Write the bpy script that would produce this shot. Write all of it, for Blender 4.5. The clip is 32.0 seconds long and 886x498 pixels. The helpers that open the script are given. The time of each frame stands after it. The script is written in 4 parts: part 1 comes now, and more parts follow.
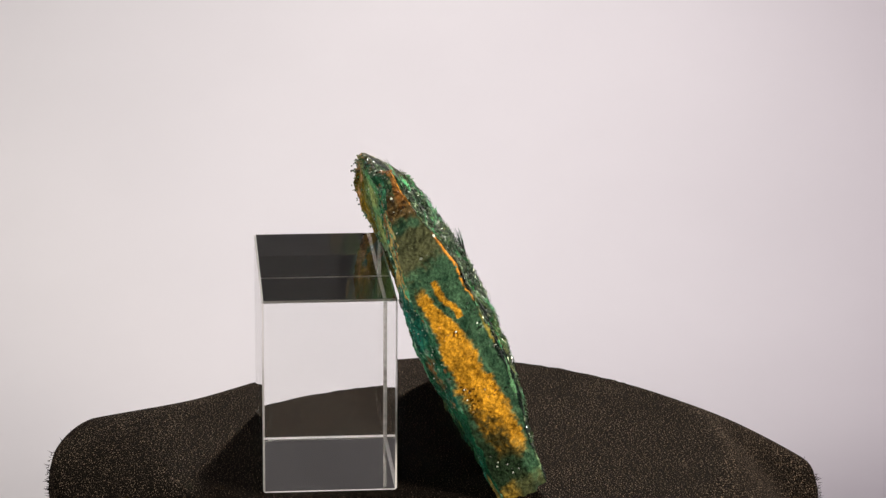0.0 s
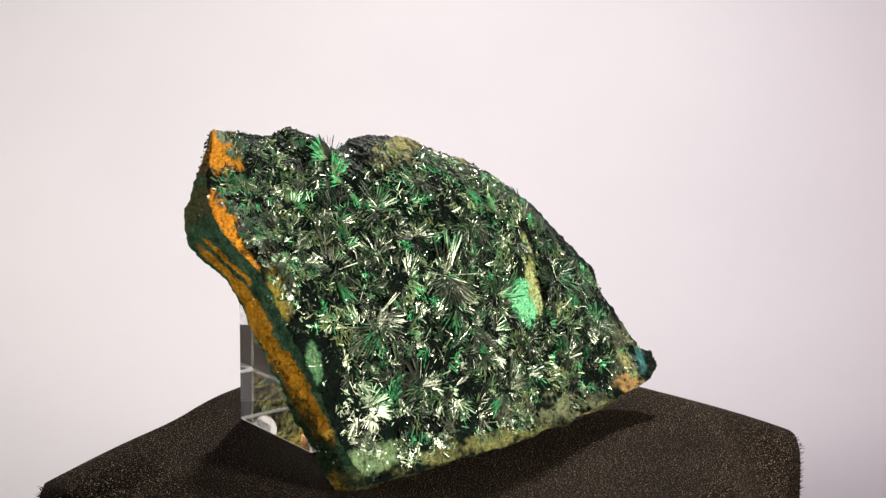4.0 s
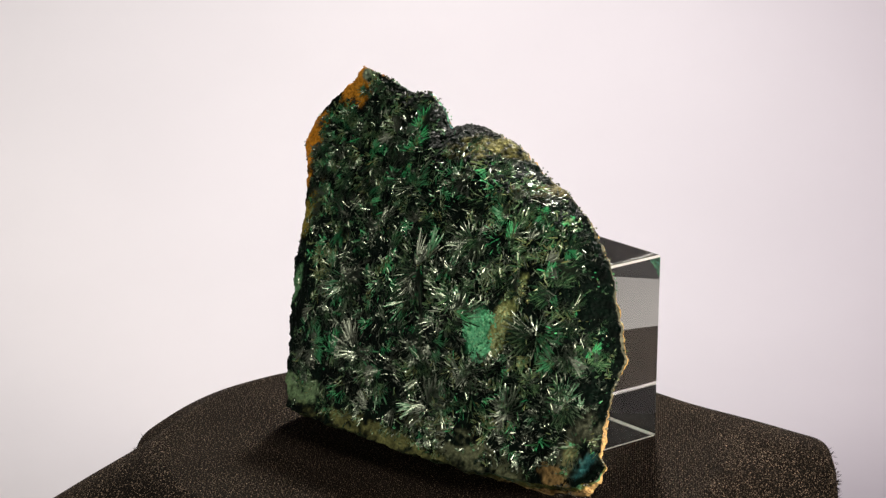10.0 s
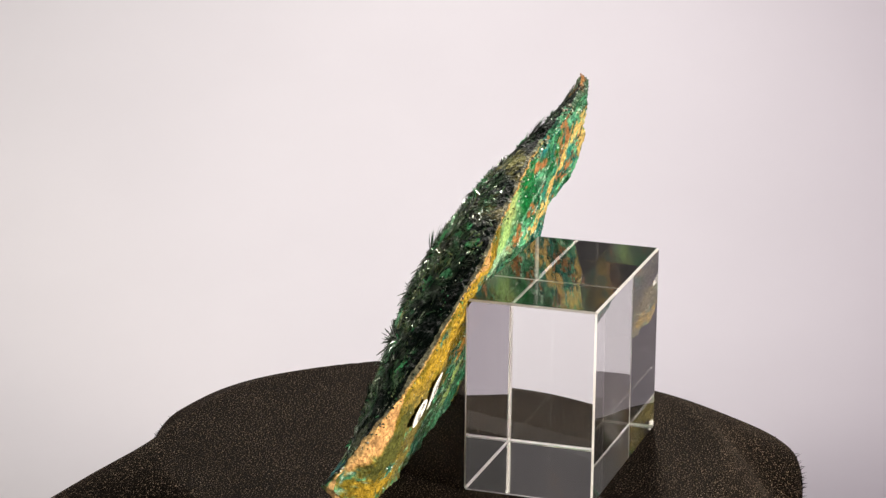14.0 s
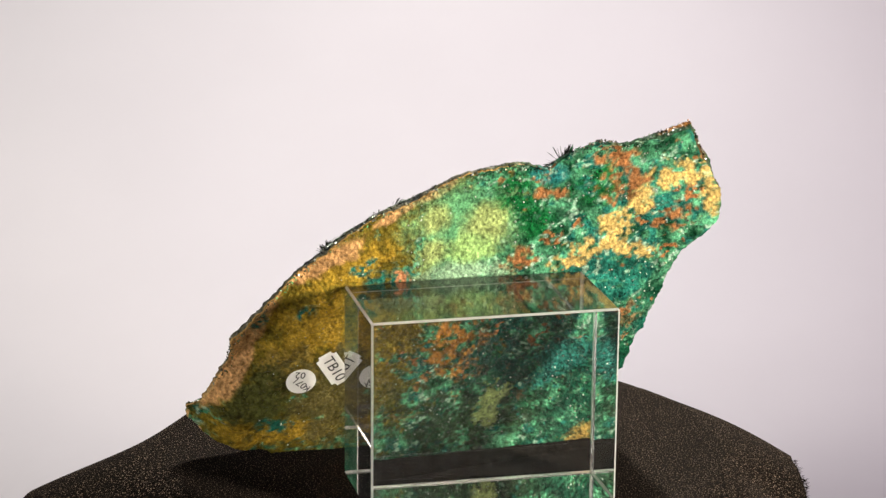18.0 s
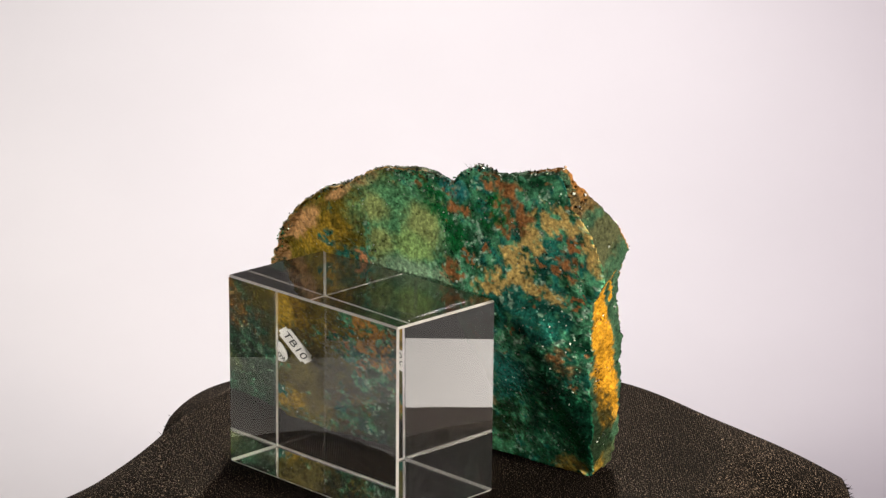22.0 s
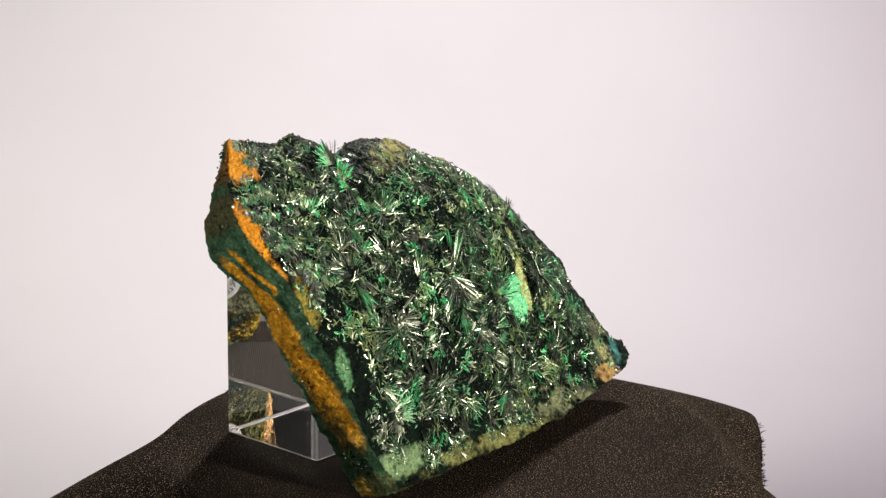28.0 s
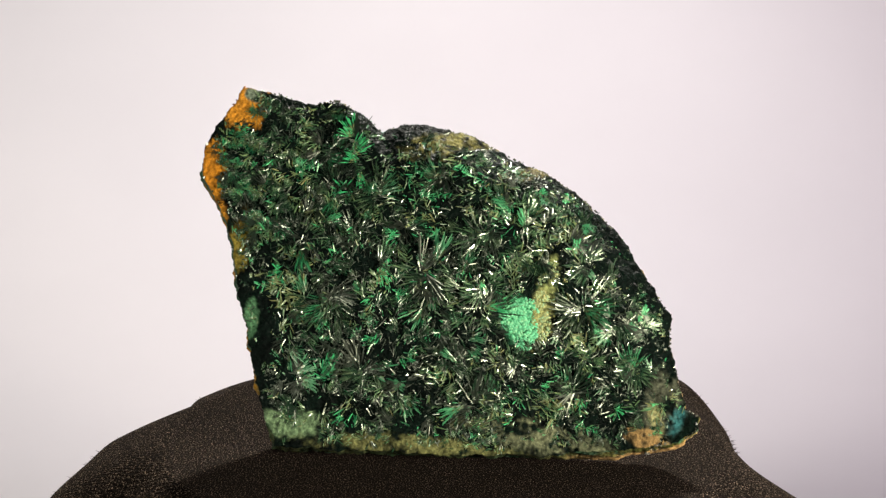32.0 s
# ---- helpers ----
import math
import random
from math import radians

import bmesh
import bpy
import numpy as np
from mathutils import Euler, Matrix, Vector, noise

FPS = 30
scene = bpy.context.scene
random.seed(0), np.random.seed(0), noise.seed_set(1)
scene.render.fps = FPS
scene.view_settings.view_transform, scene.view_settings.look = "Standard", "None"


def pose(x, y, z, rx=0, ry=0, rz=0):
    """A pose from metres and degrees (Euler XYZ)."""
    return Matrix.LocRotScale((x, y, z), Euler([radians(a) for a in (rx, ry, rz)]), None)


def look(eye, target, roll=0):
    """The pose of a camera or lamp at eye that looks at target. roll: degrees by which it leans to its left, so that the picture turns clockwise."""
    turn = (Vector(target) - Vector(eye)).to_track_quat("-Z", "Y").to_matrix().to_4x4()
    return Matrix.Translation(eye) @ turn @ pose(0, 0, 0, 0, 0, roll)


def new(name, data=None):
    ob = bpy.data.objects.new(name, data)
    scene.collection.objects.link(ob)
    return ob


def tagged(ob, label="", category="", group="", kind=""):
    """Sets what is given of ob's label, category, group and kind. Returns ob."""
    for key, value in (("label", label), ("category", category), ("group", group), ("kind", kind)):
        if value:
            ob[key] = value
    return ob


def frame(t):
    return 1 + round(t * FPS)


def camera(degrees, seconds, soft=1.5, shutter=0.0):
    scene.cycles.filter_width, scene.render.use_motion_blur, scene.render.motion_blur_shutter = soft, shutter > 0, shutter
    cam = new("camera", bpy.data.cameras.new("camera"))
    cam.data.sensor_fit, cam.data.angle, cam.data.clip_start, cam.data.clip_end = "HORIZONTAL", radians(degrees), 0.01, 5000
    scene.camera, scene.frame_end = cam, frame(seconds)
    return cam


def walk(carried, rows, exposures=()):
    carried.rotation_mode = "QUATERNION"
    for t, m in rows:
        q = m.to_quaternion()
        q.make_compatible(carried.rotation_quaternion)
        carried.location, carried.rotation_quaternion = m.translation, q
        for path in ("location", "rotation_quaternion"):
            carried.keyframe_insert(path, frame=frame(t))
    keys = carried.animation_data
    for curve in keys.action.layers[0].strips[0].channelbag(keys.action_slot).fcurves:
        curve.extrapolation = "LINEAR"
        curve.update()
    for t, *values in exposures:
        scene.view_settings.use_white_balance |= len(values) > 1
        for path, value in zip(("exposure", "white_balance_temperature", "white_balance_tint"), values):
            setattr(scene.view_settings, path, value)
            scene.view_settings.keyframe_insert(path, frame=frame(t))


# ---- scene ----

# ---------------------------------------------------------------- camera
cam = camera(18.394, 32.0, soft=1.4)
EYE = (0.0, -1.01161, 0.36684)
VIEW = look(EYE, (-0.0010962, -0.0495, 0.09417), roll=0.52)
walk(cam, [(0.0, VIEW), (32.0, VIEW)],
     exposures=[(0.0, -0.15), (3.0, 0.0), (6.0, 0.06), (10.0, 0.06), (11.0, 0.14), (13.0, -0.05), (17.0, -0.05), (19.0, 0.08), (20.0, 0.14),
                (21.0, 0.08), (22.0, 0.12), (23.0, -0.1), (24.7, -0.15), (28.0, 0.0), (30.7, 0.06), (32.0, 0.06)])

# ---------------------------------------------------------------- world and lamps
world = bpy.data.worlds.new("studio_air")
world.use_nodes = True
world.node_tree.nodes["Background"].inputs[0].default_value = (0.9, 0.92, 1.0, 1)
world.node_tree.nodes["Background"].inputs[1].default_value = 0.25
scene.world = world


def area_lamp(name, eye, target, size, watts, colour=(1, 1, 1), spread=180):
    d = bpy.data.lights.new(name, "AREA")
    d.shape, d.size, d.energy, d.color = "DISK", size, watts, colour
    d.spread = radians(spread)
    ob = new(name, d)
    ob.matrix_world = look(eye, target)
    return ob


def spot_lamp(name, eye, target, radius, watts, cone, blend, colour=(1, 1, 1)):
    d = bpy.data.lights.new(name, "SPOT")
    d.shadow_soft_size, d.energy, d.color, d.spot_size, d.spot_blend = radius, watts, colour, radians(cone), blend
    ob = new(name, d)
    ob.matrix_world = look(eye, target)
    return ob


spot_lamp("top_back_lamp", (0.10, 0.74, 0.80), (0, 0, 0.04), 0.05, 165.0, 26, 0.6, (1.0, 0.94, 0.86))
spot_lamp("right_front_lamp", (1.0, -0.75, 0.26), (0.0, 0.0, 0.06), 0.10, 185.0, 23, 0.6, (1.0, 0.90, 0.77))
# added fill that stands in for bright, warm surroundings on the left
area_lamp("left_fill_lamp", (-1.05, -0.65, 0.24), (0, 0, 0.05), 0.26, 4.6, (1.0, 0.93, 0.84), 120)
spot_lamp("backdrop_lamp", (-0.10, 0.48, 1.25), (-0.09, 0.71, 0.0), 0.08, 59.0, 55, 1.0, (1.0, 0.935, 0.935))
# added pinkish fill, no known source, brightening the paper's lower right
area_lamp("backdrop_side_fill", (0.75, 0.30, 0.55), (0.38, 0.60, -0.08), 0.2, 1.9, (1.0, 0.82, 0.94))

# ---------------------------------------------------------------- small helpers
MM = 0.001


def vnoise(p, scale, seed=0):
    """Smooth lattice noise in 0..1 at the points p (n x 3), scale cells a metre."""
    q = np.asarray(p, float) * scale + seed * 17.31
    i = np.floor(q).astype(np.int64)
    f = q - i
    f = f * f * (3 - 2 * f)

    def h(dx, dy, dz):
        n = (i[:, 0] + dx) * 374761393 + (i[:, 1] + dy) * 668265263 + (i[:, 2] + dz) * 2147483647 + seed * 974634
        n = (n ^ (n >> 13)) * 1274126177
        n = n ^ (n >> 16)
        return (n & 0xFFFFF) / 1048575.0

    x, y, z = f.T
    a = h(0, 0, 0) * (1 - x) + h(1, 0, 0) * x
    b = h(0, 1, 0) * (1 - x) + h(1, 1, 0) * x
    c = h(0, 0, 1) * (1 - x) + h(1, 0, 1) * x
    d = h(0, 1, 1) * (1 - x) + h(1, 1, 1) * x
    return (a * (1 - y) + b * y) * (1 - z) + (c * (1 - y) + d * y) * z


def fnoise(p, scale, octaves=4, seed=0):
    """Fractal noise, about -1..1."""
    total, amp, norm = 0, 1.0, 0.0
    for k in range(octaves):
        total = total + amp * (vnoise(p, scale * 2 ** k, seed + 7 * k) * 2 - 1)
        norm += amp
        amp *= 0.55
    return total / norm * 1.6


def smooth(a, b, x):
    t = np.clip((x - a) / (b - a), 0, 1)
    return t * t * (3 - 2 * t)


def mesh_of(name, verts, faces, material=None, shade=False):
    me = bpy.data.meshes.new(name)
    me.from_pydata([tuple(v) for v in verts], [], faces)
    if material:
        me.materials.append(material)
    if shade:
        me.shade_smooth()
    me.update()
    return me


def part_mesh(name, me, parent, label=""):
    ob = new(name, me)
    ob.parent = parent
    if label:
        tagged(ob, label)
    return ob


def part(name, bm, material, parent, label=""):
    me = bpy.data.meshes.new(name)
    bm.to_mesh(me)
    bm.free()
    me.materials.append(material)
    return part_mesh(name, me, parent, label)


# ---------------------------------------------------------------- materials
def mat(name):
    m = bpy.data.materials.new(name)
    m.use_nodes = True
    nt = m.node_tree
    return m, nt, nt.nodes["Principled BSDF"]


def node(nt, kind, **inputs):
    n = nt.nodes.new(kind)
    for k, v in inputs.items():
        n.inputs[k.replace("_", " ")].default_value = v
    return n


def ramp(nt, fac, stops):
    r = nt.nodes.new("ShaderNodeValToRGB")
    e = r.color_ramp.elements
    while len(e) < len(stops):
        e.new(0.5)
    for el, (pos, col) in zip(e, stops):
        el.position = pos
        el.color = (*col, 1) if len(col) == 3 else col
    nt.links.new(fac, r.inputs[0])
    return r.outputs[0]


def bump(nt, height, strength, distance, prior=None):
    b = nt.nodes.new("ShaderNodeBump")
    b.inputs["Strength"].default_value = strength
    b.inputs["Distance"].default_value = distance
    nt.links.new(height, b.inputs["Height"])
    if prior:
        nt.links.new(prior, b.inputs["Normal"])
    return b.outputs[0]


def mix(nt, fac, a, b, blend="MIX"):
    m = nt.nodes.new("ShaderNodeMix")
    m.data_type, m.blend_type = "RGBA", blend
    for sock, v in ((m.inputs[0], fac), (m.inputs[6], a), (m.inputs[7], b)):
        if isinstance(v, (int, float)):
            sock.default_value = v
        elif isinstance(v, tuple):
            sock.default_value = (*v, 1)
        else:
            nt.links.new(v, sock)
    return m.outputs[2]


def paper_material():
    m, nt, b = mat("white_backdrop_paper")
    co = nt.nodes.new("ShaderNodeTexCoord").outputs["Object"]
    n = node(nt, "ShaderNodeTexNoise", Scale=6.0, Detail=4.0)
    nt.links.new(co, n.inputs["Vector"])
    c = ramp(nt, n.outputs[0], [(0.3, (0.79, 0.775, 0.79)), (0.7, (0.83, 0.815, 0.83))])
    nt.links.new(c, b.inputs["Base Color"])
    b.inputs["Roughness"].default_value = 0.9
    b.inputs["Specular IOR Level"].default_value = 0.1
    return m


def wall_material(name, tone):
    m, nt, b = mat(name)
    co = nt.nodes.new("ShaderNodeTexCoord").outputs["Object"]
    n = node(nt, "ShaderNodeTexNoise", Scale=3.0, Detail=6.0)
    nt.links.new(co, n.inputs["Vector"])
    nt.links.new(ramp(nt, n.outputs[0], [(0.3, (tone * 0.85, tone * 0.85, tone * 0.88)), (0.7, (tone * 1.15, tone * 1.15, tone * 1.18))]), b.inputs["Base Color"])
    b.inputs["Roughness"].default_value = 0.9
    return m


def velvet_material():
    m, nt, b = mat("black_velvet_cloth")
    co = nt.nodes.new("ShaderNodeTexCoord").outputs["Object"]
    w = node(nt, "ShaderNodeTexWave", Scale=520.0, Distortion=1.5, Detail=2.0)
    w.bands_direction = "DIAGONAL"
    nt.links.new(co, w.inputs["Vector"])
    n = node(nt, "ShaderNodeTexNoise", Scale=1750.0, Detail=2.0)
    nt.links.new(co, n.inputs["Vector"])
    big = node(nt, "ShaderNodeTexNoise", Scale=28.0, Detail=5.0)
    nt.links.new(co, big.inputs["Vector"])
    base = ramp(nt, n.outputs[0], [(0.38, (0.0008, 0.0006, 0.0005)), (0.53, (0.0036, 0.0027, 0.0021)), (0.62, (0.023, 0.0172, 0.0130)), (0.71, (0.30, 0.225, 0.165))])
    base = mix(nt, ramp(nt, big.outputs[0], [(0.3, (0.1, 0.1, 0.1)), (0.7, (0.5, 0.5, 0.5))]), base, (0.0017, 0.0013, 0.0010))
    nt.links.new(base, b.inputs["Base Color"])
    b.inputs["Roughness"].default_value = 0.75
    b.inputs["Specular IOR Level"].default_value = 0.004
    b.inputs["Sheen Weight"].default_value = 0.006
    b.inputs["Sheen Roughness"].default_value = 0.4
    b.inputs["Sheen Tint"].default_value = (1.0, 0.82, 0.68, 1)
    h = bump(nt, w.outputs[1], 0.4, 0.0004)
    nt.links.new(bump(nt, n.outputs[0], 0.35, 0.0004, h), b.inputs["Normal"])
    return m


def rock_material():
    m, nt, b = mat("copper_ore_matrix")
    co = nt.nodes.new("ShaderNodeTexCoord").outputs["Object"]
    at = nt.nodes.new("ShaderNodeAttribute")
    at.attribute_name = "tint"
    fine = node(nt, "ShaderNodeTexNoise", Scale=900.0, Detail=5.0, Roughness=0.65)
    nt.links.new(co, fine.inputs["Vector"])
    grain = node(nt, "ShaderNodeTexVoronoi", Scale=620.0)
    nt.links.new(co, grain.inputs["Vector"])
    v = ramp(nt, fine.outputs[0], [(0.25, (0.35, 0.35, 0.35)), (0.5, (0.95, 0.95, 0.95)), (0.75, (1.75, 1.7, 1.6))])
    c = mix(nt, 1.0, at.outputs["Color"], v, "MULTIPLY")
    nt.links.new(c, b.inputs["Base Color"])
    r = ramp(nt, grain.outputs["Color"], [(0.1, (0.18, 0.18, 0.18)), (0.32, (0.55, 0.55, 0.55)), (0.9, (0.85, 0.85, 0.85))])
    nt.links.new(r, b.inputs["Roughness"])
    b.inputs["Specular IOR Level"].default_value = 0.04
    h = bump(nt, fine.outputs[0], 0.9, 0.0008)
    nt.links.new(bump(nt, grain.outputs[0], 0.8, 0.0008, h), b.inputs["Normal"])
    return m


def grain_material():
    m, nt, b = mat("drusy_mineral_grains")
    at = nt.nodes.new("ShaderNodeAttribute")
    at.attribute_name = "tint"
    nt.links.new(at.outputs["Color"], b.inputs["Base Color"])
    b.inputs["Roughness"].default_value = 0.32
    b.inputs["Specular IOR Level"].default_value = 0.25
    return m


def crystal_material():
    m, nt, b = mat("dark_green_crystal")
    geo = nt.nodes.new("ShaderNodeAttribute")
    geo.attribute_name = "tone"
    info = nt.nodes.new("ShaderNodeObjectInfo")
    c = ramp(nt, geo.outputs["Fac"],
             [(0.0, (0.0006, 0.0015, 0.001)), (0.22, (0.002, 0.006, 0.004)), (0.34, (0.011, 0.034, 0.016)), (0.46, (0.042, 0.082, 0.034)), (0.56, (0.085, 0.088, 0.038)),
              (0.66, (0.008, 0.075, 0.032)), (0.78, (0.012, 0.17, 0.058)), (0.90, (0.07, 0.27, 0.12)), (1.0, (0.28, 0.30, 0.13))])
    tone = ramp(nt, info.outputs["Random"], [(0.0, (0.45, 0.45, 0.45)), (0.6, (1.0, 1.0, 1.0)), (1.0, (2.4, 2.4, 2.2))])
    nt.links.new(mix(nt, 1.0, c, tone, "MULTIPLY"), b.inputs["Base Color"])
    r = ramp(nt, geo.outputs["Fac"], [(0.0, (0.16, 0.16, 0.16)), (0.15, (0.45, 0.45, 0.45)), (0.3, (0.16, 0.16, 0.16)), (0.45, (0.40, 0.40, 0.40)), (0.6, (0.18, 0.18, 0.18)), (0.8, (0.40, 0.40, 0.40)), (1.0, (0.15, 0.15, 0.15))])
    nt.links.new(r, b.inputs["Roughness"])
    b.inputs["IOR"].default_value = 1.77
    b.inputs["Specular Tint"].default_value = (0.88, 1.0, 0.76, 1)
    b.inputs["Specular IOR Level"].default_value = 0.62
    return m


def mint_material():
    m, nt, b = mat("mint_green_botryoidal_mineral")
    geo = nt.nodes.new("ShaderNodeNewGeometry")
    co = nt.nodes.new("ShaderNodeTexCoord").outputs["Object"]
    n = node(nt, "ShaderNodeTexNoise", Scale=1200.0, Detail=3.0)
    nt.links.new(co, n.inputs["Vector"])
    c = ramp(nt, geo.outputs["Random Per Island"], [(0.0, (0.05, 0.27, 0.12)), (0.6, (0.09, 0.40, 0.19)), (1.0, (0.17, 0.44, 0.22))])
    c = mix(nt, 1.0, c, ramp(nt, n.outputs[0], [(0.3, (0.75, 0.75, 0.75)), (0.7, (1.15, 1.15, 1.15))]), "MULTIPLY")
    nt.links.new(c, b.inputs["Base Color"])
    b.inputs["Roughness"].default_value = 0.7
    nt.links.new(bump(nt, n.outputs[0], 0.4, 0.0003), b.inputs["Normal"])
    return m


def moss_material():
    m, nt, b = mat("olive_yellow_mineral_crust")
    geo = nt.nodes.new("ShaderNodeNewGeometry")
    c = ramp(nt, geo.outputs["Random Per Island"], [(0.0, (0.10, 0.13, 0.045)), (0.4, (0.22, 0.25, 0.09)), (0.7, (0.20, 0.33, 0.16)), (1.0, (0.36, 0.33, 0.12))])
    nt.links.new(c, b.inputs["Base Color"])
    b.inputs["Roughness"].default_value = 0.8
    return m


def glass_material():
    m, nt, b = mat("clear_optical_glass")
    co = nt.nodes.new("ShaderNodeTexCoord").outputs["Object"]
    dust = node(nt, "ShaderNodeTexNoise", Scale=420.0, Detail=6.0, Roughness=0.75)
    nt.links.new(co, dust.inputs["Vector"])
    nt.links.new(ramp(nt, dust.outputs[0], [(0.45, (0.997, 0.997, 0.997)), (0.64, (0.990, 0.990, 0.990)), (0.76, (0.93, 0.93, 0.93))]), b.inputs["Transmission Weight"])
    b.inputs["Base Color"].default_value = (0.985, 0.99, 0.985, 1)
    b.inputs["Roughness"].default_value = 0.0
    b.inputs["IOR"].default_value = 1.5
    return m


def ground_glass_material():
    m, nt, b = mat("ground_glass_edge")
    co = nt.nodes.new("ShaderNodeTexCoord").outputs["Object"]
    n = node(nt, "ShaderNodeTexNoise", Scale=700.0, Detail=3.0)
    nt.links.new(co, n.inputs["Vector"])
    nt.links.new(ramp(nt, n.outputs[0], [(0.3, (0.62, 0.62, 0.62)), (0.7, (0.80, 0.80, 0.80))]), b.inputs["Transmission Weight"])
    b.inputs["Base Color"].default_value = (0.95, 0.93, 0.90, 1)
    b.inputs["Roughness"].default_value = 0.30
    b.inputs["IOR"].default_value = 1.5
    return m


def plain_material(name, colour, rough):
    m, nt, b = mat(name)
    co = nt.nodes.new("ShaderNodeTexCoord").outputs["Object"]
    n = node(nt, "ShaderNodeTexNoise", Scale=300.0, Detail=4.0)
    nt.links.new(co, n.inputs["Vector"])
    c = ramp(nt, n.outputs[0], [(0.3, tuple(k * 0.92 for k in colour)), (0.7, tuple(min(1, k * 1.05) for k in colour))])
    nt.links.new(c, b.inputs["Base Color"])
    b.inputs["Roughness"].default_value = rough
    return m


PAPER, VELVET = paper_material(), velvet_material()
WALL, PALE_WALL = wall_material("dark_grey_painted_plaster", 0.065), wall_material("pale_painted_plaster", 0.70)
GRAIN = grain_material()
ROCK, CRYSTAL, MINT, MOSS, GLASS = rock_material(), crystal_material(), mint_material(), moss_material(), glass_material()
STICKER = plain_material("white_sticker_paper", (0.86, 0.85, 0.82), 0.6)
GROUND = ground_glass_material()
INK = plain_material("black_ink", (0.02, 0.02, 0.022), 0.5)
BASE = plain_material("black_plastic", (0.03, 0.03, 0.03), 0.5)

# ---------------------------------------------------------------- setting
FLOOR_Z = -0.14


def build_backdrop():
    """A seamless sweep of white paper: flat under the stand, curving up behind it to its free upper edge."""
    prof = [(-0.45, FLOOR_Z), (0.0, FLOOR_Z), (0.35, FLOOR_Z)]
    r = 0.55
    for k in range(1, 25):
        a = k / 24 * radians(72)
        prof.append((0.35 + r * math.sin(a), FLOOR_Z + r * (1 - math.cos(a))))
    verts, faces = [], []
    for y, z in prof:
        verts += [(-0.64, y, z), (0.82, y, z)]
    for k in range(len(prof) - 1):
        faces.append((2 * k, 2 * k + 1, 2 * k + 3, 2 * k + 2))
    me = mesh_of("backdrop", verts, faces, PAPER, True)
    ob = new("backdrop", me)
    s = ob.modifiers.new("thickness", "SOLIDIFY")
    s.thickness, s.offset = 0.002, -1
    tagged(ob, "seamless white paper sweep behind the stand", "backdrop", kind="structure")


def slab(name, lo, hi, material, label):
    bm = bmesh.new()
    bmesh.ops.create_cube(bm, size=1)
    for v in bm.verts:
        v.co = [lo[k] if v.co[k] < 0 else hi[k] for k in range(3)]
    me = bpy.data.meshes.new(name)
    bm.to_mesh(me)
    bm.free()
    me.materials.append(material)
    tagged(new(name, me), label, kind="structure")


build_backdrop()
slab("floor", (-2.2, -2.4, -1.0), (2.2, 1.8, -0.92), WALL, "plain dark grey studio floor")
slab("ceiling", (-2.2, -2.4, 1.75), (2.2, 1.8, 1.83), WALL, "plain dark grey studio ceiling")
slab("wall_south", (-2.2, -2.4, -0.92), (2.2, -2.3, 1.75), WALL, "plain dark grey studio wall")
# unseen; made pale as a reflector so the glass block shows grey, not black
slab("wall_north", (-2.2, 1.7, -0.92), (2.2, 1.8, 1.75), PALE_WALL, "unseen pale wall added behind the paper sweep to brighten the glass")
slab("wall_west", (-2.2, -2.3, -0.92), (-2.1, 1.7, 1.75), WALL, "plain dark grey studio wall")
slab("wall_east", (2.1, -2.3, -0.92), (2.2, 1.7, 1.75), WALL, "plain dark grey studio wall")
slab("table_top", (-1.15, -0.5, FLOOR_Z - 0.04), (1.15, 0.42, FLOOR_Z - 0.003), WALL, "plain grey table under the paper sweep")


# ---------------------------------------------------------------- turning stand with its cloth
# the rim of the draped cloth every twelve degrees: radius, drop and flare of the hem, in millimetres
CLOTH_RIM = ((145, 17, 4), (159, 29, 7), (144, 38, 7), (140, 32, 7), (156, 26, 10), (169, 29, 21), (157, 39, 22), (151, 48, 16), (155, 49, 7), (169, 32, 1),
             (159, 34, -4), (136, 43, -4), (134, 35, -2), (144, 24, 1), (164, 20, 3), (163, 27, 4), (145, 42, 4), (136, 41, 3), (139, 32, 3), (152, 24, 2),
             (159, 12, 0), (161, 16, -2), (151, 24, -2), (141, 29, 1), (139, 37, 3), (141, 39, 4), (162, 27, 8), (149, 17, 13), (137, 20, 10), (142, 16, 6))
PLATE_R = 0.1096


def rim_near(phi):
    """Radius, height and flare of the uneven six-cornered rim at a bearing, smoothly between the steps."""
    k = phi / (2 * math.pi) * 30
    i = math.floor(k)
    f = k - i
    got = []
    for c in range(3):
        a, b, d, e = (CLOTH_RIM[(i + n) % 30][c] * MM for n in (-1, 0, 1, 2))
        got.append(b + 0.5 * f * (d - a + f * (2 * a - 5 * b + 4 * d - e + f * (3 * (b - d) + e - a))))
    return got[0], -got[1], got[2]


def cloth_height(x, y):
    r = math.hypot(x, y)
    R, z, flare = rim_near(math.atan2(y, x))
    q = max(0.0, (r - PLATE_R) / (R - PLATE_R))
    p = Vector((x * 18, y * 18, 0.3))
    return z * q ** 1.28 + 0.0010 * noise.noise(p) * min(1, max(0, r - 0.112) * 30)


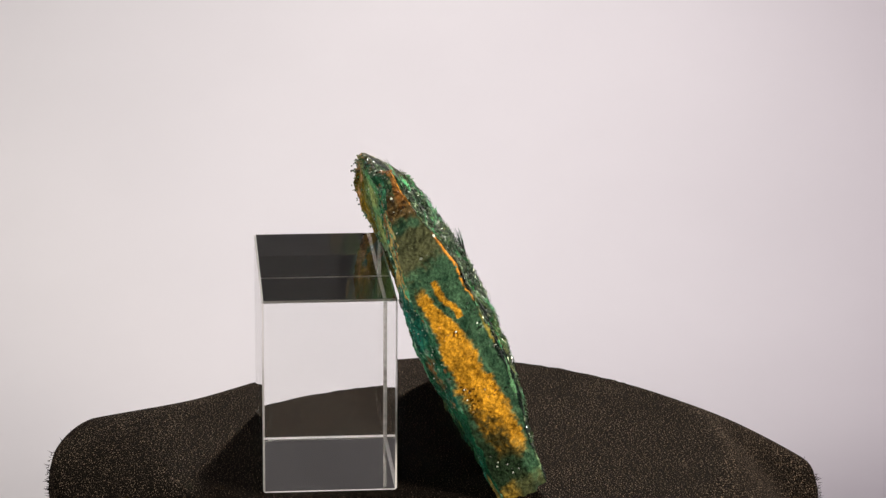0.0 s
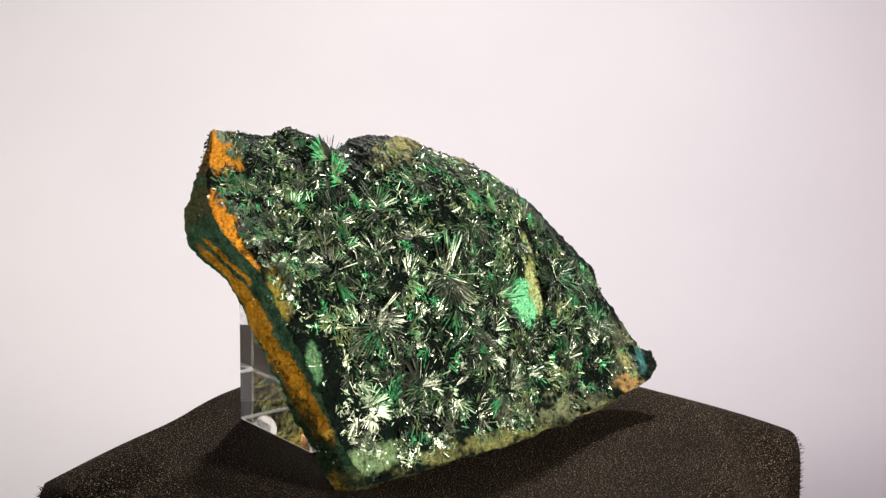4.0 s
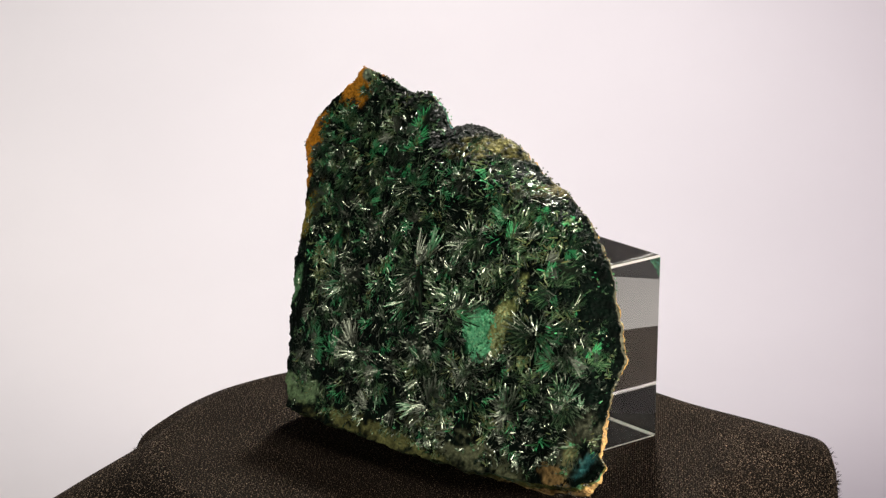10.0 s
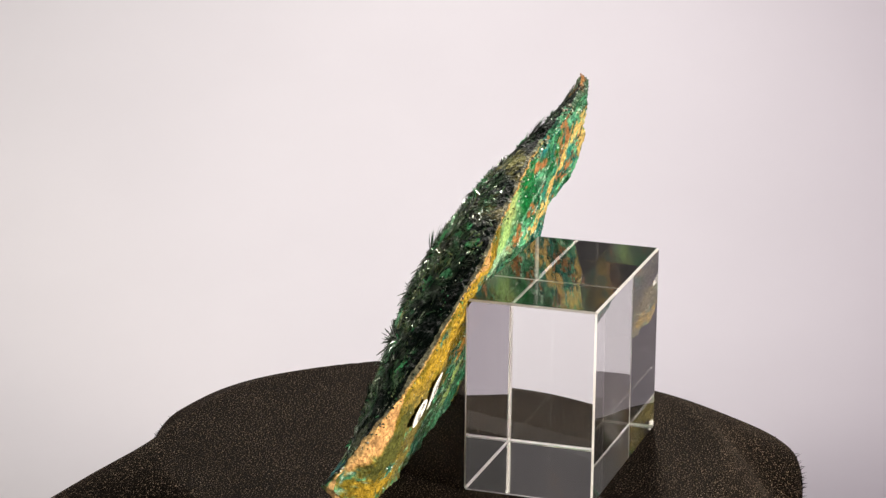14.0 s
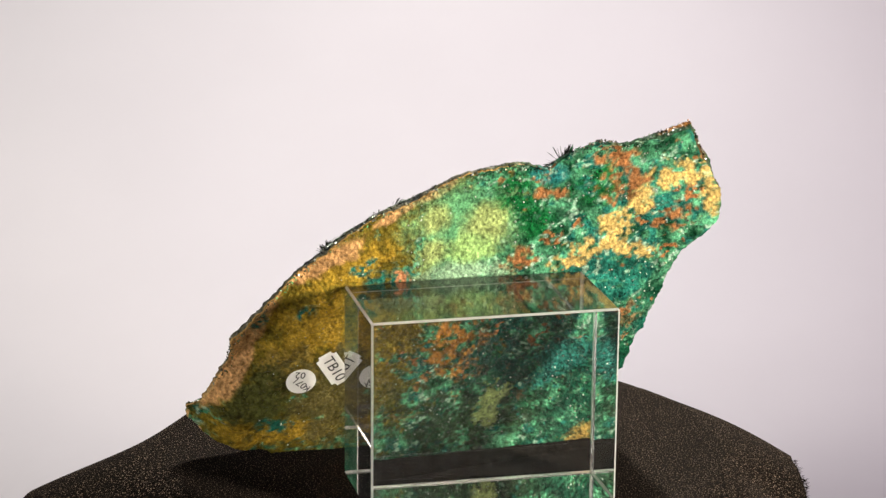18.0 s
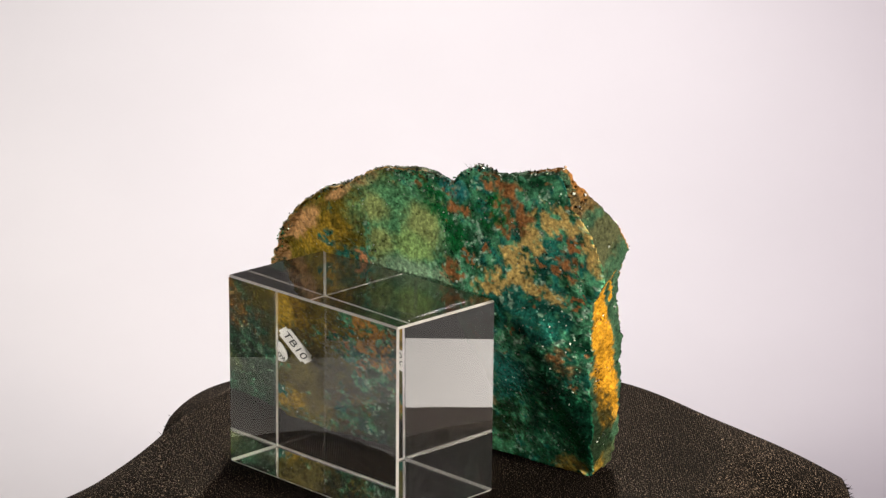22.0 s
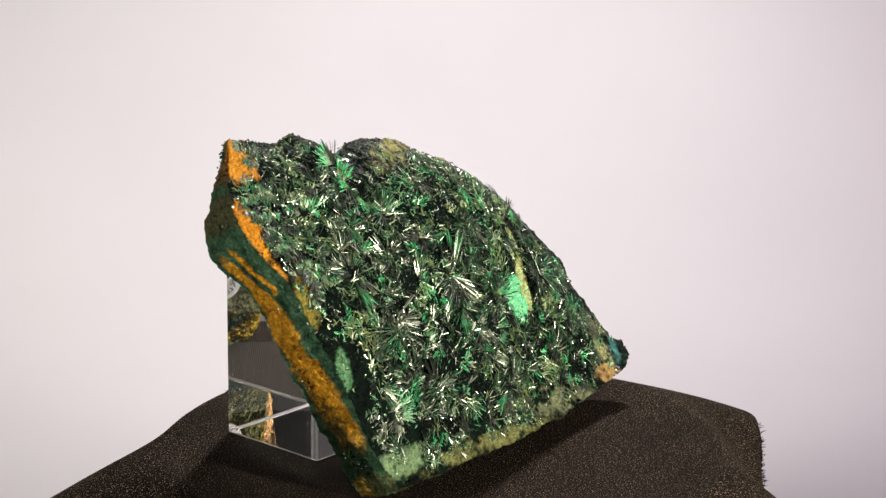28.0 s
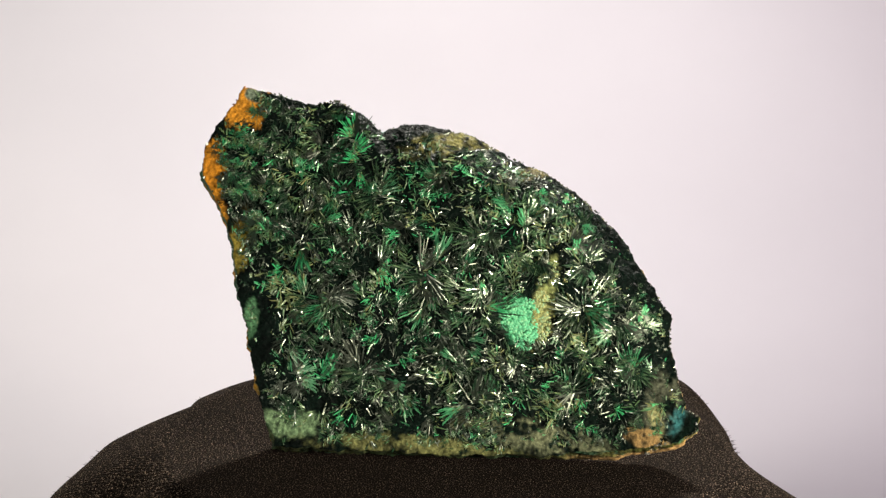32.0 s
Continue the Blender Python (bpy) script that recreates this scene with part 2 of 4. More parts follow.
def build_stand():
    root = new("turning_stand")
    tagged(root, "six-cornered turntable draped with black velvet cloth", "turntable")
    na, nr, nh = 288, 46, 16
    verts, faces = [(0, 0, 0)], []
    for i in range(1, nr + nh + 1):
        for j in range(na):
            phi = 2 * math.pi * j / na
            R, drop, flare = rim_near(phi)
            if i <= nr:
                r = R * (i / nr) ** 0.85
                x, y = r * math.cos(phi), r * math.sin(phi)
                verts.append((x, y, cloth_height(x, y)))
            else:
                d = (i - nr) / nh
                wave = 0.004 * d * math.sin(9 * phi + 1.1) + 0.003 * d * math.sin(17 * phi)
                r = R + 0.0022 * math.sin(min(1, d * 8) * math.pi / 2) + (flare - 0.002) * d + wave * (1 - 0.8 * math.exp(-d * 2))
                x, y = R * math.cos(phi), R * math.sin(phi)
                verts.append((r * math.cos(phi), r * math.sin(phi), cloth_height(x, y) - 0.0022 * (1 - math.cos(min(1, d * 8) * math.pi / 2)) - 0.062 * d))
    for j in range(na):
        faces.append((0, 1 + j, 1 + (j + 1) % na))
    for i in range(nr + nh - 1):
        a, b = 1 + i * na, 1 + (i + 1) * na
        for j in range(na):
            k = (j + 1) % na
            faces.append((a + j, b + j, b + k, a + k))
    cloth = part_mesh("cloth", mesh_of("cloth", verts, faces, VELVET, True), root, "black velvet cloth with a frayed hem")
    s = cloth.modifiers.new("thickness", "SOLIDIFY")
    s.thickness, s.offset = 0.0012, -1
    # short fibres standing off the fold
    rng = random.Random(5)
    fv, ff = [], []
    for k in range(7500):
        phi = rng.uniform(0, 2 * math.pi)
        R, drop, flare = rim_near(phi)
        d = rng.random() ** 1.3
        z = cloth_height(R * math.cos(phi), R * math.sin(phi)) - 0.002 - 0.05 * d
        r = R + 0.0016 + flare * d * 0.8
        p = Vector((r * math.cos(phi), r * math.sin(phi), z))
        out = Vector((math.cos(phi), math.sin(phi), 0))
        way = (out * rng.uniform(0.5, 1) + Vector((rng.uniform(-1, 1), rng.uniform(-1, 1), rng.uniform(-0.6, 0.8))) * 0.6).normalized()
        le, th = rng.uniform(0.0009, 0.0030), 0.00026
        side = way.cross(Vector((0, 0, 1))).normalized() * th
        up = way.cross(side).normalized() * th
        n = len(fv)
        fv += [p - side, p + side, p + up, p + way * le]
        ff += [(n, n + 1, n + 3), (n + 1, n + 2, n + 3), (n + 2, n, n + 3)]
    tagged(part_mesh("cloth_fibres", mesh_of("cloth_fibres", fv, ff, VELVET), root), "fine black velvet fibres along the fold", kind="stuff")
    # hidden plate, collar and foot that carry the cloth
    bm = bmesh.new()
    bmesh.ops.create_cone(bm, cap_ends=True, segments=6, radius1=0.108, radius2=0.108, depth=0.012, matrix=Matrix.Translation((0, 0, -0.009)))
    bmesh.ops.bevel(bm, geom=bm.edges[:], offset=0.002, segments=2, affect="EDGES")
    part("plate", bm, BASE, root, "black six-sided plate under the cloth")
    bm = bmesh.new()
    bmesh.ops.create_cone(bm, cap_ends=True, segments=48, radius1=0.10, radius2=0.09, depth=-FLOOR_Z - 0.015, matrix=Matrix.Translation((0, 0, (FLOOR_Z - 0.015) / 2)))
    part("foot", bm, BASE, root, "black round turntable foot")
    return root


STAND = build_stand()

# ---------------------------------------------------------------- glass block
def build_block():
    root_m = pose(0.0010, -0.04743, 0, 0, 0, -1.07)
    bm = bmesh.new()
    bmesh.ops.create_cube(bm, size=1)
    for v in bm.verts:
        v.co = Vector((v.co.x * 0.09256, v.co.y * 0.050, (v.co.z + 0.5) * 0.07476))
    bmesh.ops.bevel(bm, geom=bm.edges[:], offset=0.00075, segments=1, affect="EDGES", material=1)
    bmesh.ops.transform(bm, matrix=root_m @ Matrix.Translation((0, 0, 0.0003)), verts=bm.verts[:])
    me = bpy.data.meshes.new("glass_block")
    bm.to_mesh(me)
    bm.free()
    me.materials.append(GLASS)
    me.materials.append(GROUND)
    ob = new("glass_block", me)
    tagged(ob, "clear solid glass block with polished edges propping up the mineral", "glass block")
    return ob


BLOCK = build_block()

# ---------------------------------------------------------------- mineral specimen
# its own axes on the stand: U along the slab, V up the slab, W out of the crystal face
O = np.array([-0.00252, 0.04236, 0.0])
E1 = np.array([0.99763, 0.05929, 0.03486])
E2 = np.array([0.0, -0.50687, 0.86202])
E3 = np.array([-0.06878, 0.85998, 0.50567])


def place(u, v, w):
    """Millimetres along the slab's axes to metres on the stand."""
    u, v, w = np.broadcast_arrays(np.asarray(u, float), np.asarray(v, float), np.asarray(w, float))
    return O + (u[..., None] * E1 + v[..., None] * E2 + w[..., None] * E3) * MM


OUTLINE = [(89.0, 151.7), (74.8, 150.3), (63.8, 147.2), (51.9, 149.7), (41.8, 144.9), (32.7, 137.4), (24.8, 141.8), (10.7, 140.8),
           (-2.4, 139.0), (-15.7, 132.8), (-32.3, 126.7), (-46.7, 119.1), (-60.8, 107.0), (-70.9, 92.8), (-84.6, 75.1), (-85.6, 61.9),
           (-90.0, 46.1), (-92.5, 38.5), (-97.7, 35.7), (-97.4, 29.4), (-90.7, 24.7), (-75.2, 21.3), (-39.9, 14.9), (-4.9, 12.9),
           (27.9, 12.1), (53.9, 11.4), (62.9, 11.4), (68.8, 26.9), (76.8, 53.1), (82.9, 72.9), (86.9, 88.9), (92.0, 101.7),
           (101.0, 114.0), (101.0, 126.6), (95.0, 139.7)]
MID = np.array([8.0, 76.0])


def rim(n):
    """n points round the outline, with small breaks in it."""
    p = np.array(OUTLINE, float)
    q = np.vstack([p, p[:1]])
    s = np.r_[0, np.cumsum(np.hypot(*np.diff(q, axis=0).T))]
    t = np.linspace(0, s[-1], n, endpoint=False)
    return np.stack([np.interp(t, s, q[:, 0]), np.interp(t, s, q[:, 1])], 1)


# the crystal face bulges: a polynomial in the slab's two directions, one row for each power along it, and a drop round the rim
DOME = ((6.66, 5.30, -19.66, 2.03, 11.25), (-0.08, -2.74, -2.46, 1.58), (-18.42, -6.73, 7.84), (6.78, 6.51), (8.44,))


def rim_share(u, v):
    """How far out a place lies: 0 in the middle, 1 on the outline."""
    return np.hypot(u - MID[0], v - MID[1]) / np.interp(np.arctan2(v - MID[1], u - MID[0]), RIM_BEARING, RIM_REACH)


def front_w(u, v):
    """Height of the domed crystal face over its mean plane."""
    u, v = np.asarray(u, float), np.asarray(v, float)
    x, y = np.clip((u - 8) / 95, -1.15, 1.15), np.clip((v - 80) / 70, -1.1, 1.1)
    w = sum(c * x ** i * y ** j for i, row in enumerate(DOME) for j, c in enumerate(row))
    a = np.arctan2(v - MID[1], u - MID[0])
    e = np.clip((rim_share(u, v) - 0.68) / 0.32, 0, 1.15) ** 2
    w = w + 3.2 * np.exp(-((u - 99) / 16) ** 2 - ((v - 109) / 32) ** 2)
    return w + 0.5 + e * (-3.85 + 1.01 * np.cos(a) - 5.14 * np.sin(a) - 0.48 * np.cos(2 * a) + 1.68 * np.sin(2 * a))


def back_w(u, v):
    """Depth of the back, with its far rim broken away thin behind the crystals."""
    u, v = np.asarray(u, float), np.asarray(v, float)
    w = -29 + 0.148 * v
    w = w - 1.5 + 6 * np.clip((-u - 45) / 55, 0, 1) ** 1.5 * np.clip(v / 60, 0, 1)
    w = w + 2.5 * np.exp(-((u - 5) / 22) ** 2 - ((v - 118) / 20) ** 2)
    w = w + 2.2 * np.exp(-((u - 35) / 14) ** 2 - ((v - 136) / 9) ** 2)
    w = w + 4.0 * np.exp(-((u - 12) / 26) ** 2) * smooth(96, 126, v) + 11 * smooth(-80, -98, u) - 0.6 * smooth(55, 85, u) * smooth(100, 130, v)
    thin = 0.55 * smooth(8, -25, u) * smooth(48, 72, v) * smooth(0.74, 1.0, rim_share(u, v))
    w = w + (-4.5 - w) * thin * 0.85
    w = w - 7.3 * np.exp(-((u - 55) / 26) ** 2 - ((v - 80) / 30) ** 2) + 3.5 * np.exp(-((u - 60) / 24) ** 2 - ((v - 143) / 10) ** 2)
    w = w - 2.8 * np.exp(-((u + 40) / 14) ** 2 - ((v - 114) / 9) ** 2)
    w = w - 4.6 * np.exp(-((u - 101) / 15) ** 2 - ((v - 113) / 16) ** 2) + 3.5 * np.exp(-((u - 90) / 11) ** 2 - ((v - 153) / 8) ** 2)
    return np.minimum(w, front_w(u, v) - 1.8)


def polar_rim():
    q = rim(720) - MID
    a, r = np.arctan2(q[:, 1], q[:, 0]), np.hypot(q[:, 0], q[:, 1])
    k = np.argsort(a)
    a, r = a[k], r[k]
    return np.r_[a - 2 * math.pi, a, a + 2 * math.pi], np.r_[r, r, r]


RIM_BEARING, RIM_REACH = polar_rim()


def dabs(u, v, jit, spots, base, sharp=0.25, grit=None):
    """Blend coloured dabs (centre, radii, turn, colour) over base."""
    out = base
    for cu, cv, ru, rv, turn, col in spots:
        a = radians(turn)
        x, y = u - cu, v - cv
        x, y = x * math.cos(a) + y * math.sin(a), -x * math.sin(a) + y * math.cos(a)
        d = np.sqrt((x / ru) ** 2 + (y / rv) ** 2) + jit
        k = (1 - smooth(1 - sharp, 1 + sharp, d))[:, None]
        if grit is not None:
            k = k * grit[:, None]
        out = out * (1 - k) + np.array(col) * k
    return out


GREEN, DEEP, TEAL = (0.040, 0.200, 0.090), (0.004, 0.050, 0.019), (0.014, 0.120, 0.088)
OLIVE, OCHRE, YELLOW, TAN = (0.130, 0.100, 0.012), (0.310, 0.200, 0.022), (0.500, 0.355, 0.115), (0.480, 0.270, 0.110)
MOSSY = (0.006, 0.110, 0.028)
RUST, LIME = (0.290, 0.125, 0.045), (0.270, 0.340, 0.120)


def back_colour(p, u, v):
    j1 = fnoise(p, 120, 4, 3) * 0.60 + fnoise(p, 520, 3, 4) * 0.38
    j2 = fnoise(p, 150, 4, 9) * 0.62 + fnoise(p, 600, 3, 5) * 0.40
    n = smooth(0.26, 0.76, vnoise(p, 190, 21) * 0.52 + vnoise(p, 480, 22) * 0.33 + vnoise(p, 1100, 24) * 0.15)
    c = np.outer(1 - n, DEEP) * 0.9 + np.outer(n, (0.105, 0.370, 0.195))
    k = smooth(0.50, 0.62, vnoise(p, 75, 31) * 0.45 + vnoise(p, 330, 32) * 0.55)[:, None]
    c = c * (1 - k) + np.array(TEAL) * k * (0.5 + n[:, None])
    k = smooth(0.66, 0.74, vnoise(p, 420, 33) * 0.6 + vnoise(p, 900, 34) * 0.4)[:, None]
    c = c * (1 - k) + np.array((0.30, 0.48, 0.35)) * k
    k = smooth(0.69, 0.74, vnoise(p, 160, 35) * 0.55 + vnoise(p, 620, 36) * 0.45)[:, None] * smooth(20, 60, v)[:, None]
    c = c * (1 - k) + np.array(RUST) * k
    c = dabs(u, v, j1, [(-62, 85, 52, 85, -28, OLIVE), (-30, 112, 26, 18, 30, OLIVE)], c, 0.2)
    c = dabs(u, v, j2, [(-52, 78, 20, 15, 20, OCHRE), (-40, 106, 16, 7, 25, OCHRE), (-60, 60, 12, 10, 0, (0.26, 0.18, 0.035)),
                        (-62, 30, 26, 6, 0, OCHRE), (-74, 46, 16, 12, 0, (0.07, 0.075, 0.02)), (-45, 45, 16, 20, 10, (0.12, 0.10, 0.03))], c)
    c = dabs(u, v, j1 * 0.5, [(-54, 107, 20, 5.0, 36, TAN), (-76, 80, 18, 3.5, 62, TAN), (-88, 56, 4.5, 22, -18, TAN), (-81, 62, 3.5, 22, -22, TAN), (-10, 134, 7, 2.5, 25, TAN), (-26, 126, 9, 2.0, 30, TAN)], c)
    c = dabs(u, v, j2, [(-24, 99, 10, 7, 0, TEAL), (-75, 80, 3, 7, 0, TEAL), (-57, 86, 5, 3, 30, TEAL), (-66, 33, 6, 3, 0, TEAL), (-36, 106, 5, 3, 30, TEAL)], c, 0.4, smooth(0.42, 0.60, vnoise(p, 320, 57) * 0.5 + vnoise(p, 800, 58) * 0.5))
    c = dabs(u, v, j1 * 0.45, [(3, 116, 20, 18, 0, (0.10, 0.29, 0.13)), (3, 97, 16, 5, 0, (0.22, 0.36, 0.22))], c, 0.45)
    c = dabs(u, v, j1 * 0.4, [(12, 115, 9, 9, 0, LIME), (-9, 121, 6, 6, 0, LIME), (-10, 108, 6, 5, 0, LIME), (6, 107, 9, 5, 0, (0.26, 0.42, 0.14))], c, 0.5)
    c = dabs(u, v, j2 * 0.8, [(23, 131, 8, 9, 0, MOSSY), (52, 131, 9, 8, 30, MOSSY), (34, 136, 8, 4, 0, (0.02, 0.17, 0.16)), (28, 119, 7, 7, 0, MOSSY)], c, 0.4, smooth(0.25, 0.55, vnoise(p, 300, 67) * 0.5 + vnoise(p, 800, 68) * 0.5))
    g1 = smooth(0.28, 0.46, vnoise(p, 240, 43) * 0.5 + vnoise(p, 650, 44) * 0.5)
    g2 = smooth(0.36, 0.56, vnoise(p, 260, 45) * 0.5 + vnoise(p, 700, 46) * 0.5)
    c = dabs(u, v, j2, [(70, 123, 5, 11, -20, YELLOW), (57, 108, 17, 4.5, 24, YELLOW), (69, 104, 10, 3.5, -22, YELLOW), (60, 117, 4, 5, 0, YELLOW),
                        (92, 135, 9, 4.5, -20, YELLOW), (99, 127, 4, 9, 10, YELLOW), (46, 102, 5, 3, 0, YELLOW), (80, 132, 4, 4, 0, YELLOW)], c, 0.25, g1)
    c = dabs(u, v, j1, [(66, 135, 6, 8, 0, RUST), (82, 115, 7, 6, 0, RUST), (54, 144, 5, 4, 0, RUST), (71, 73, 6, 7, 0, RUST), (27, 102, 6, 4, 0, RUST),
                        (-2, 68, 12, 14, 20, (0.36, 0.16, 0.03)), (8, 58, 6, 5, 0, RUST), (-22, 99, 4, 4, 0, (0.45, 0.2, 0.09)), (36, 128, 5, 3, 0, RUST)], c, 0.3, g2)
    g3 = 0.85 * smooth(0.30, 0.55, vnoise(p, 200, 71) * 0.5 + vnoise(p, 700, 72) * 0.5)
    c = dabs(u, v, j1, [(50, 42, 30, 30, 0, (0.008, 0.070, 0.040)), (5, 34, 32, 20, 0, (0.026, 0.045, 0.016)), (12, 62, 14, 12, 0, (0.010, 0.060, 0.050))], c, 0.5, g3)
    c = dabs(u, v, j2, [(14, 40, 7, 10, 0, LIME), (58, 18, 8, 7, 0, (0.30, 0.20, 0.05)), (40, 64, 10, 14, 0, (0.022, 0.15, 0.12)), (66, 40, 14, 22, 0, (0.008, 0.075, 0.034))], c)
    c = dabs(u, v, j1, [(66, 50, 26, 40, 0, (0.005, 0.052, 0.030))], c, 0.5, 0.75 * g3)
    m = 0.10 + 1.65 * (vnoise(p, 330, 37) * 0.30 + vnoise(p, 900, 38) * 0.45 + vnoise(p, 150, 39) * 0.25)
    return c * m[:, None]


def edge_colour(p, u, v, e):
    """e: 0 at the crystal face, 1 at the back."""
    j = fnoise(p, 170, 4, 13) * 0.4 + fnoise(p, 800, 2, 14) * 0.18
    n = vnoise(p, 350, 23)[:, None]
    green = np.array((0.005, 0.020, 0.011)) * (1 - n) + np.array((0.042, 0.092, 0.050)) * n
    c = back_colour(p, u, v) * 0.55 + green * 0.45
    right = smooth(52, 64, u) * smooth(16, 26, v)
    stray = 0.13 * fnoise(p, 45, 2, 15)
    band = np.abs(e + stray - 0.50 - 0.0050 * (v - 55)) / (0.31 - 0.18 * smooth(82, 104, v)) + 0.7 * j
    streak = np.abs(e + 1.5 * stray - 0.34 - 0.004 * (v - 100)) / 0.07 + 0.8 * j + 2 * np.clip(np.abs(v - 103) - 10, 0, 9)
    k = (right * np.maximum((1 - smooth(0.8, 1.1, band)) * (1 - smooth(106, 118, v + 12 * j)) * smooth(26, 36, v + 10 * j), 1 - smooth(0.8, 1.1, streak)))[:, None]
    c = c * (1 - right[:, None]) + green * right[:, None]
    c = c * (1 - k) + np.array((0.36, 0.175, 0.012)) * (0.35 + 0.9 * n) * k
    c = dabs(u, v, j, [(101, 127, 4, 7, 0, (0.045, 0.05, 0.024)), (93, 141, 8, 6, 0, (0.075, 0.05, 0.02))], c)
    k = (dabs(u, v, j, [(86, 146, 9, 9, 0, (1.0,))], np.zeros((len(u), 1)))[:, 0] * (1 - smooth(0.30, 0.55, e + 0.4 * j)))[:, None]
    c = c * (1 - k) + np.array((0.17, 0.075, 0.02)) * k
    k = (smooth(50, 60, u) * (1 - smooth(40, 52, v - 14 * (e - 0.5) + 25 * j)) * smooth(0.22, 0.40, e + 0.3 * j))[:, None]
    c = c * (1 - 0.93 * k) + np.array((0.006, 0.012, 0.005)) * 0.93 * k
    k = (smooth(48, 58, u) * (1 - smooth(15, 21, v + 12 * j)) * smooth(0.5, 0.7, e))[:, None]
    c = c * (1 - k) + np.array((0.13, 0.082, 0.012)) * k
    left = smooth(-38, -62, u) * (1 - smooth(58, 75, v))
    k = (left * smooth(0.25, 0.45, e + 0.3 * j))[:, None]
    c = c * (1 - k) + np.array((0.40, 0.255, 0.105)) * k
    top = smooth(112, 125, v + 0.35 * u) * (1 - smooth(20, 40, u))
    k = (top * smooth(0.15, 0.5, vnoise(p, 130, 41)))[:, None]
    c = c * (1 - 0.7 * k) + np.array((0.12, 0.105, 0.05)) * 0.7 * k
    far = (smooth(30, 5, u) * smooth(45, 62, v))[:, None]
    k = smooth(0.62, 0.86, e + 0.35 * j)[:, None]
    strip = (np.array((0.008, 0.014, 0.010)) * (1 - n) + np.array((0.130, 0.125, 0.085)) * n) * (1 - k) + np.array((0.42, 0.26, 0.085)) * (0.5 + 0.7 * n) * k
    c = c * (1 - far) + strip * far
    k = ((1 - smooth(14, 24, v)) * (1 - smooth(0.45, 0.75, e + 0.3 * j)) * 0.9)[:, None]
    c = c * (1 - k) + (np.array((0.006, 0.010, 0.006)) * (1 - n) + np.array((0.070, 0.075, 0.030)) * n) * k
    return c


def front_colour(p, u, v):
    j = fnoise(p, 150, 4, 17) * 0.45 + fnoise(p, 800, 2, 18) * 0.2
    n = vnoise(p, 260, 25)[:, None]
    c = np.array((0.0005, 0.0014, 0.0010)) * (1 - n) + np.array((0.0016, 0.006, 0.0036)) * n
    c = dabs(u, v, j, [(58, 20, 20, 5, 0, (0.10, 0.16, 0.08)), (10, 15, 40, 3.5, 0, (0.09, 0.095, 0.035)), (-40, 22, 30, 6, 8, (0.08, 0.09, 0.05)),
                       (5, 134, 16, 5, -14, (0.12, 0.115, 0.04)), (-25, 124, 10, 3, -28, (0.10, 0.09, 0.04)),
                       (-84, 38, 9, 12, 20, (0.050, 0.056, 0.036)), (-78, 25, 7, 3.5, 10, (0.20, 0.13, 0.05)), (-90, 33, 2.5, 6, 20, (0.020, 0.085, 0.085)), (-82, 33, 2, 6, -20, (0.20, 0.20, 0.09)),
                       (-36, 64, 4, 9, 10, (0.24, 0.26, 0.09)), (-37, 83, 4, 6, 0, (0.22, 0.26, 0.09)), (89, 142, 6, 7, 0, (0.44, 0.19, 0.016)),
                       (97, 114, 5, 9, 0, (0.46, 0.195, 0.016)), (83, 92, 4, 9, 0, (0.10, 0.075, 0.015))], c,
             0.3, smooth(0.30, 0.52, vnoise(p, 200, 47) * 0.5 + vnoise(p, 600, 48) * 0.5))
    c = c * (0.65 + 0.7 * vnoise(p, 300, 49))[:, None]
    c = dabs(u, v, j * 0.7, [(88, 143, 8, 8, 0, (0.36, 0.155, 0.015)), (98, 117, 5, 10, 0, (0.37, 0.15, 0.013)), (85, 149, 3, 2.5, 0, (0.10, 0.13, 0.09)),
                             (92, 98, 3, 5, 0, (0.36, 0.16, 0.016)), (83, 86, 4, 8, 0, (0.14, 0.115, 0.02)), (76, 58, 3, 8, 0, (0.06, 0.15, 0.07))], c, 0.18)
    return dabs(u, v, j * 0.5, [(-27, 65, 6, 8, 0, (0.06, 0.30, 0.13)), (-35, 69, 3, 9, 0, (0.20, 0.22, 0.08))], c)


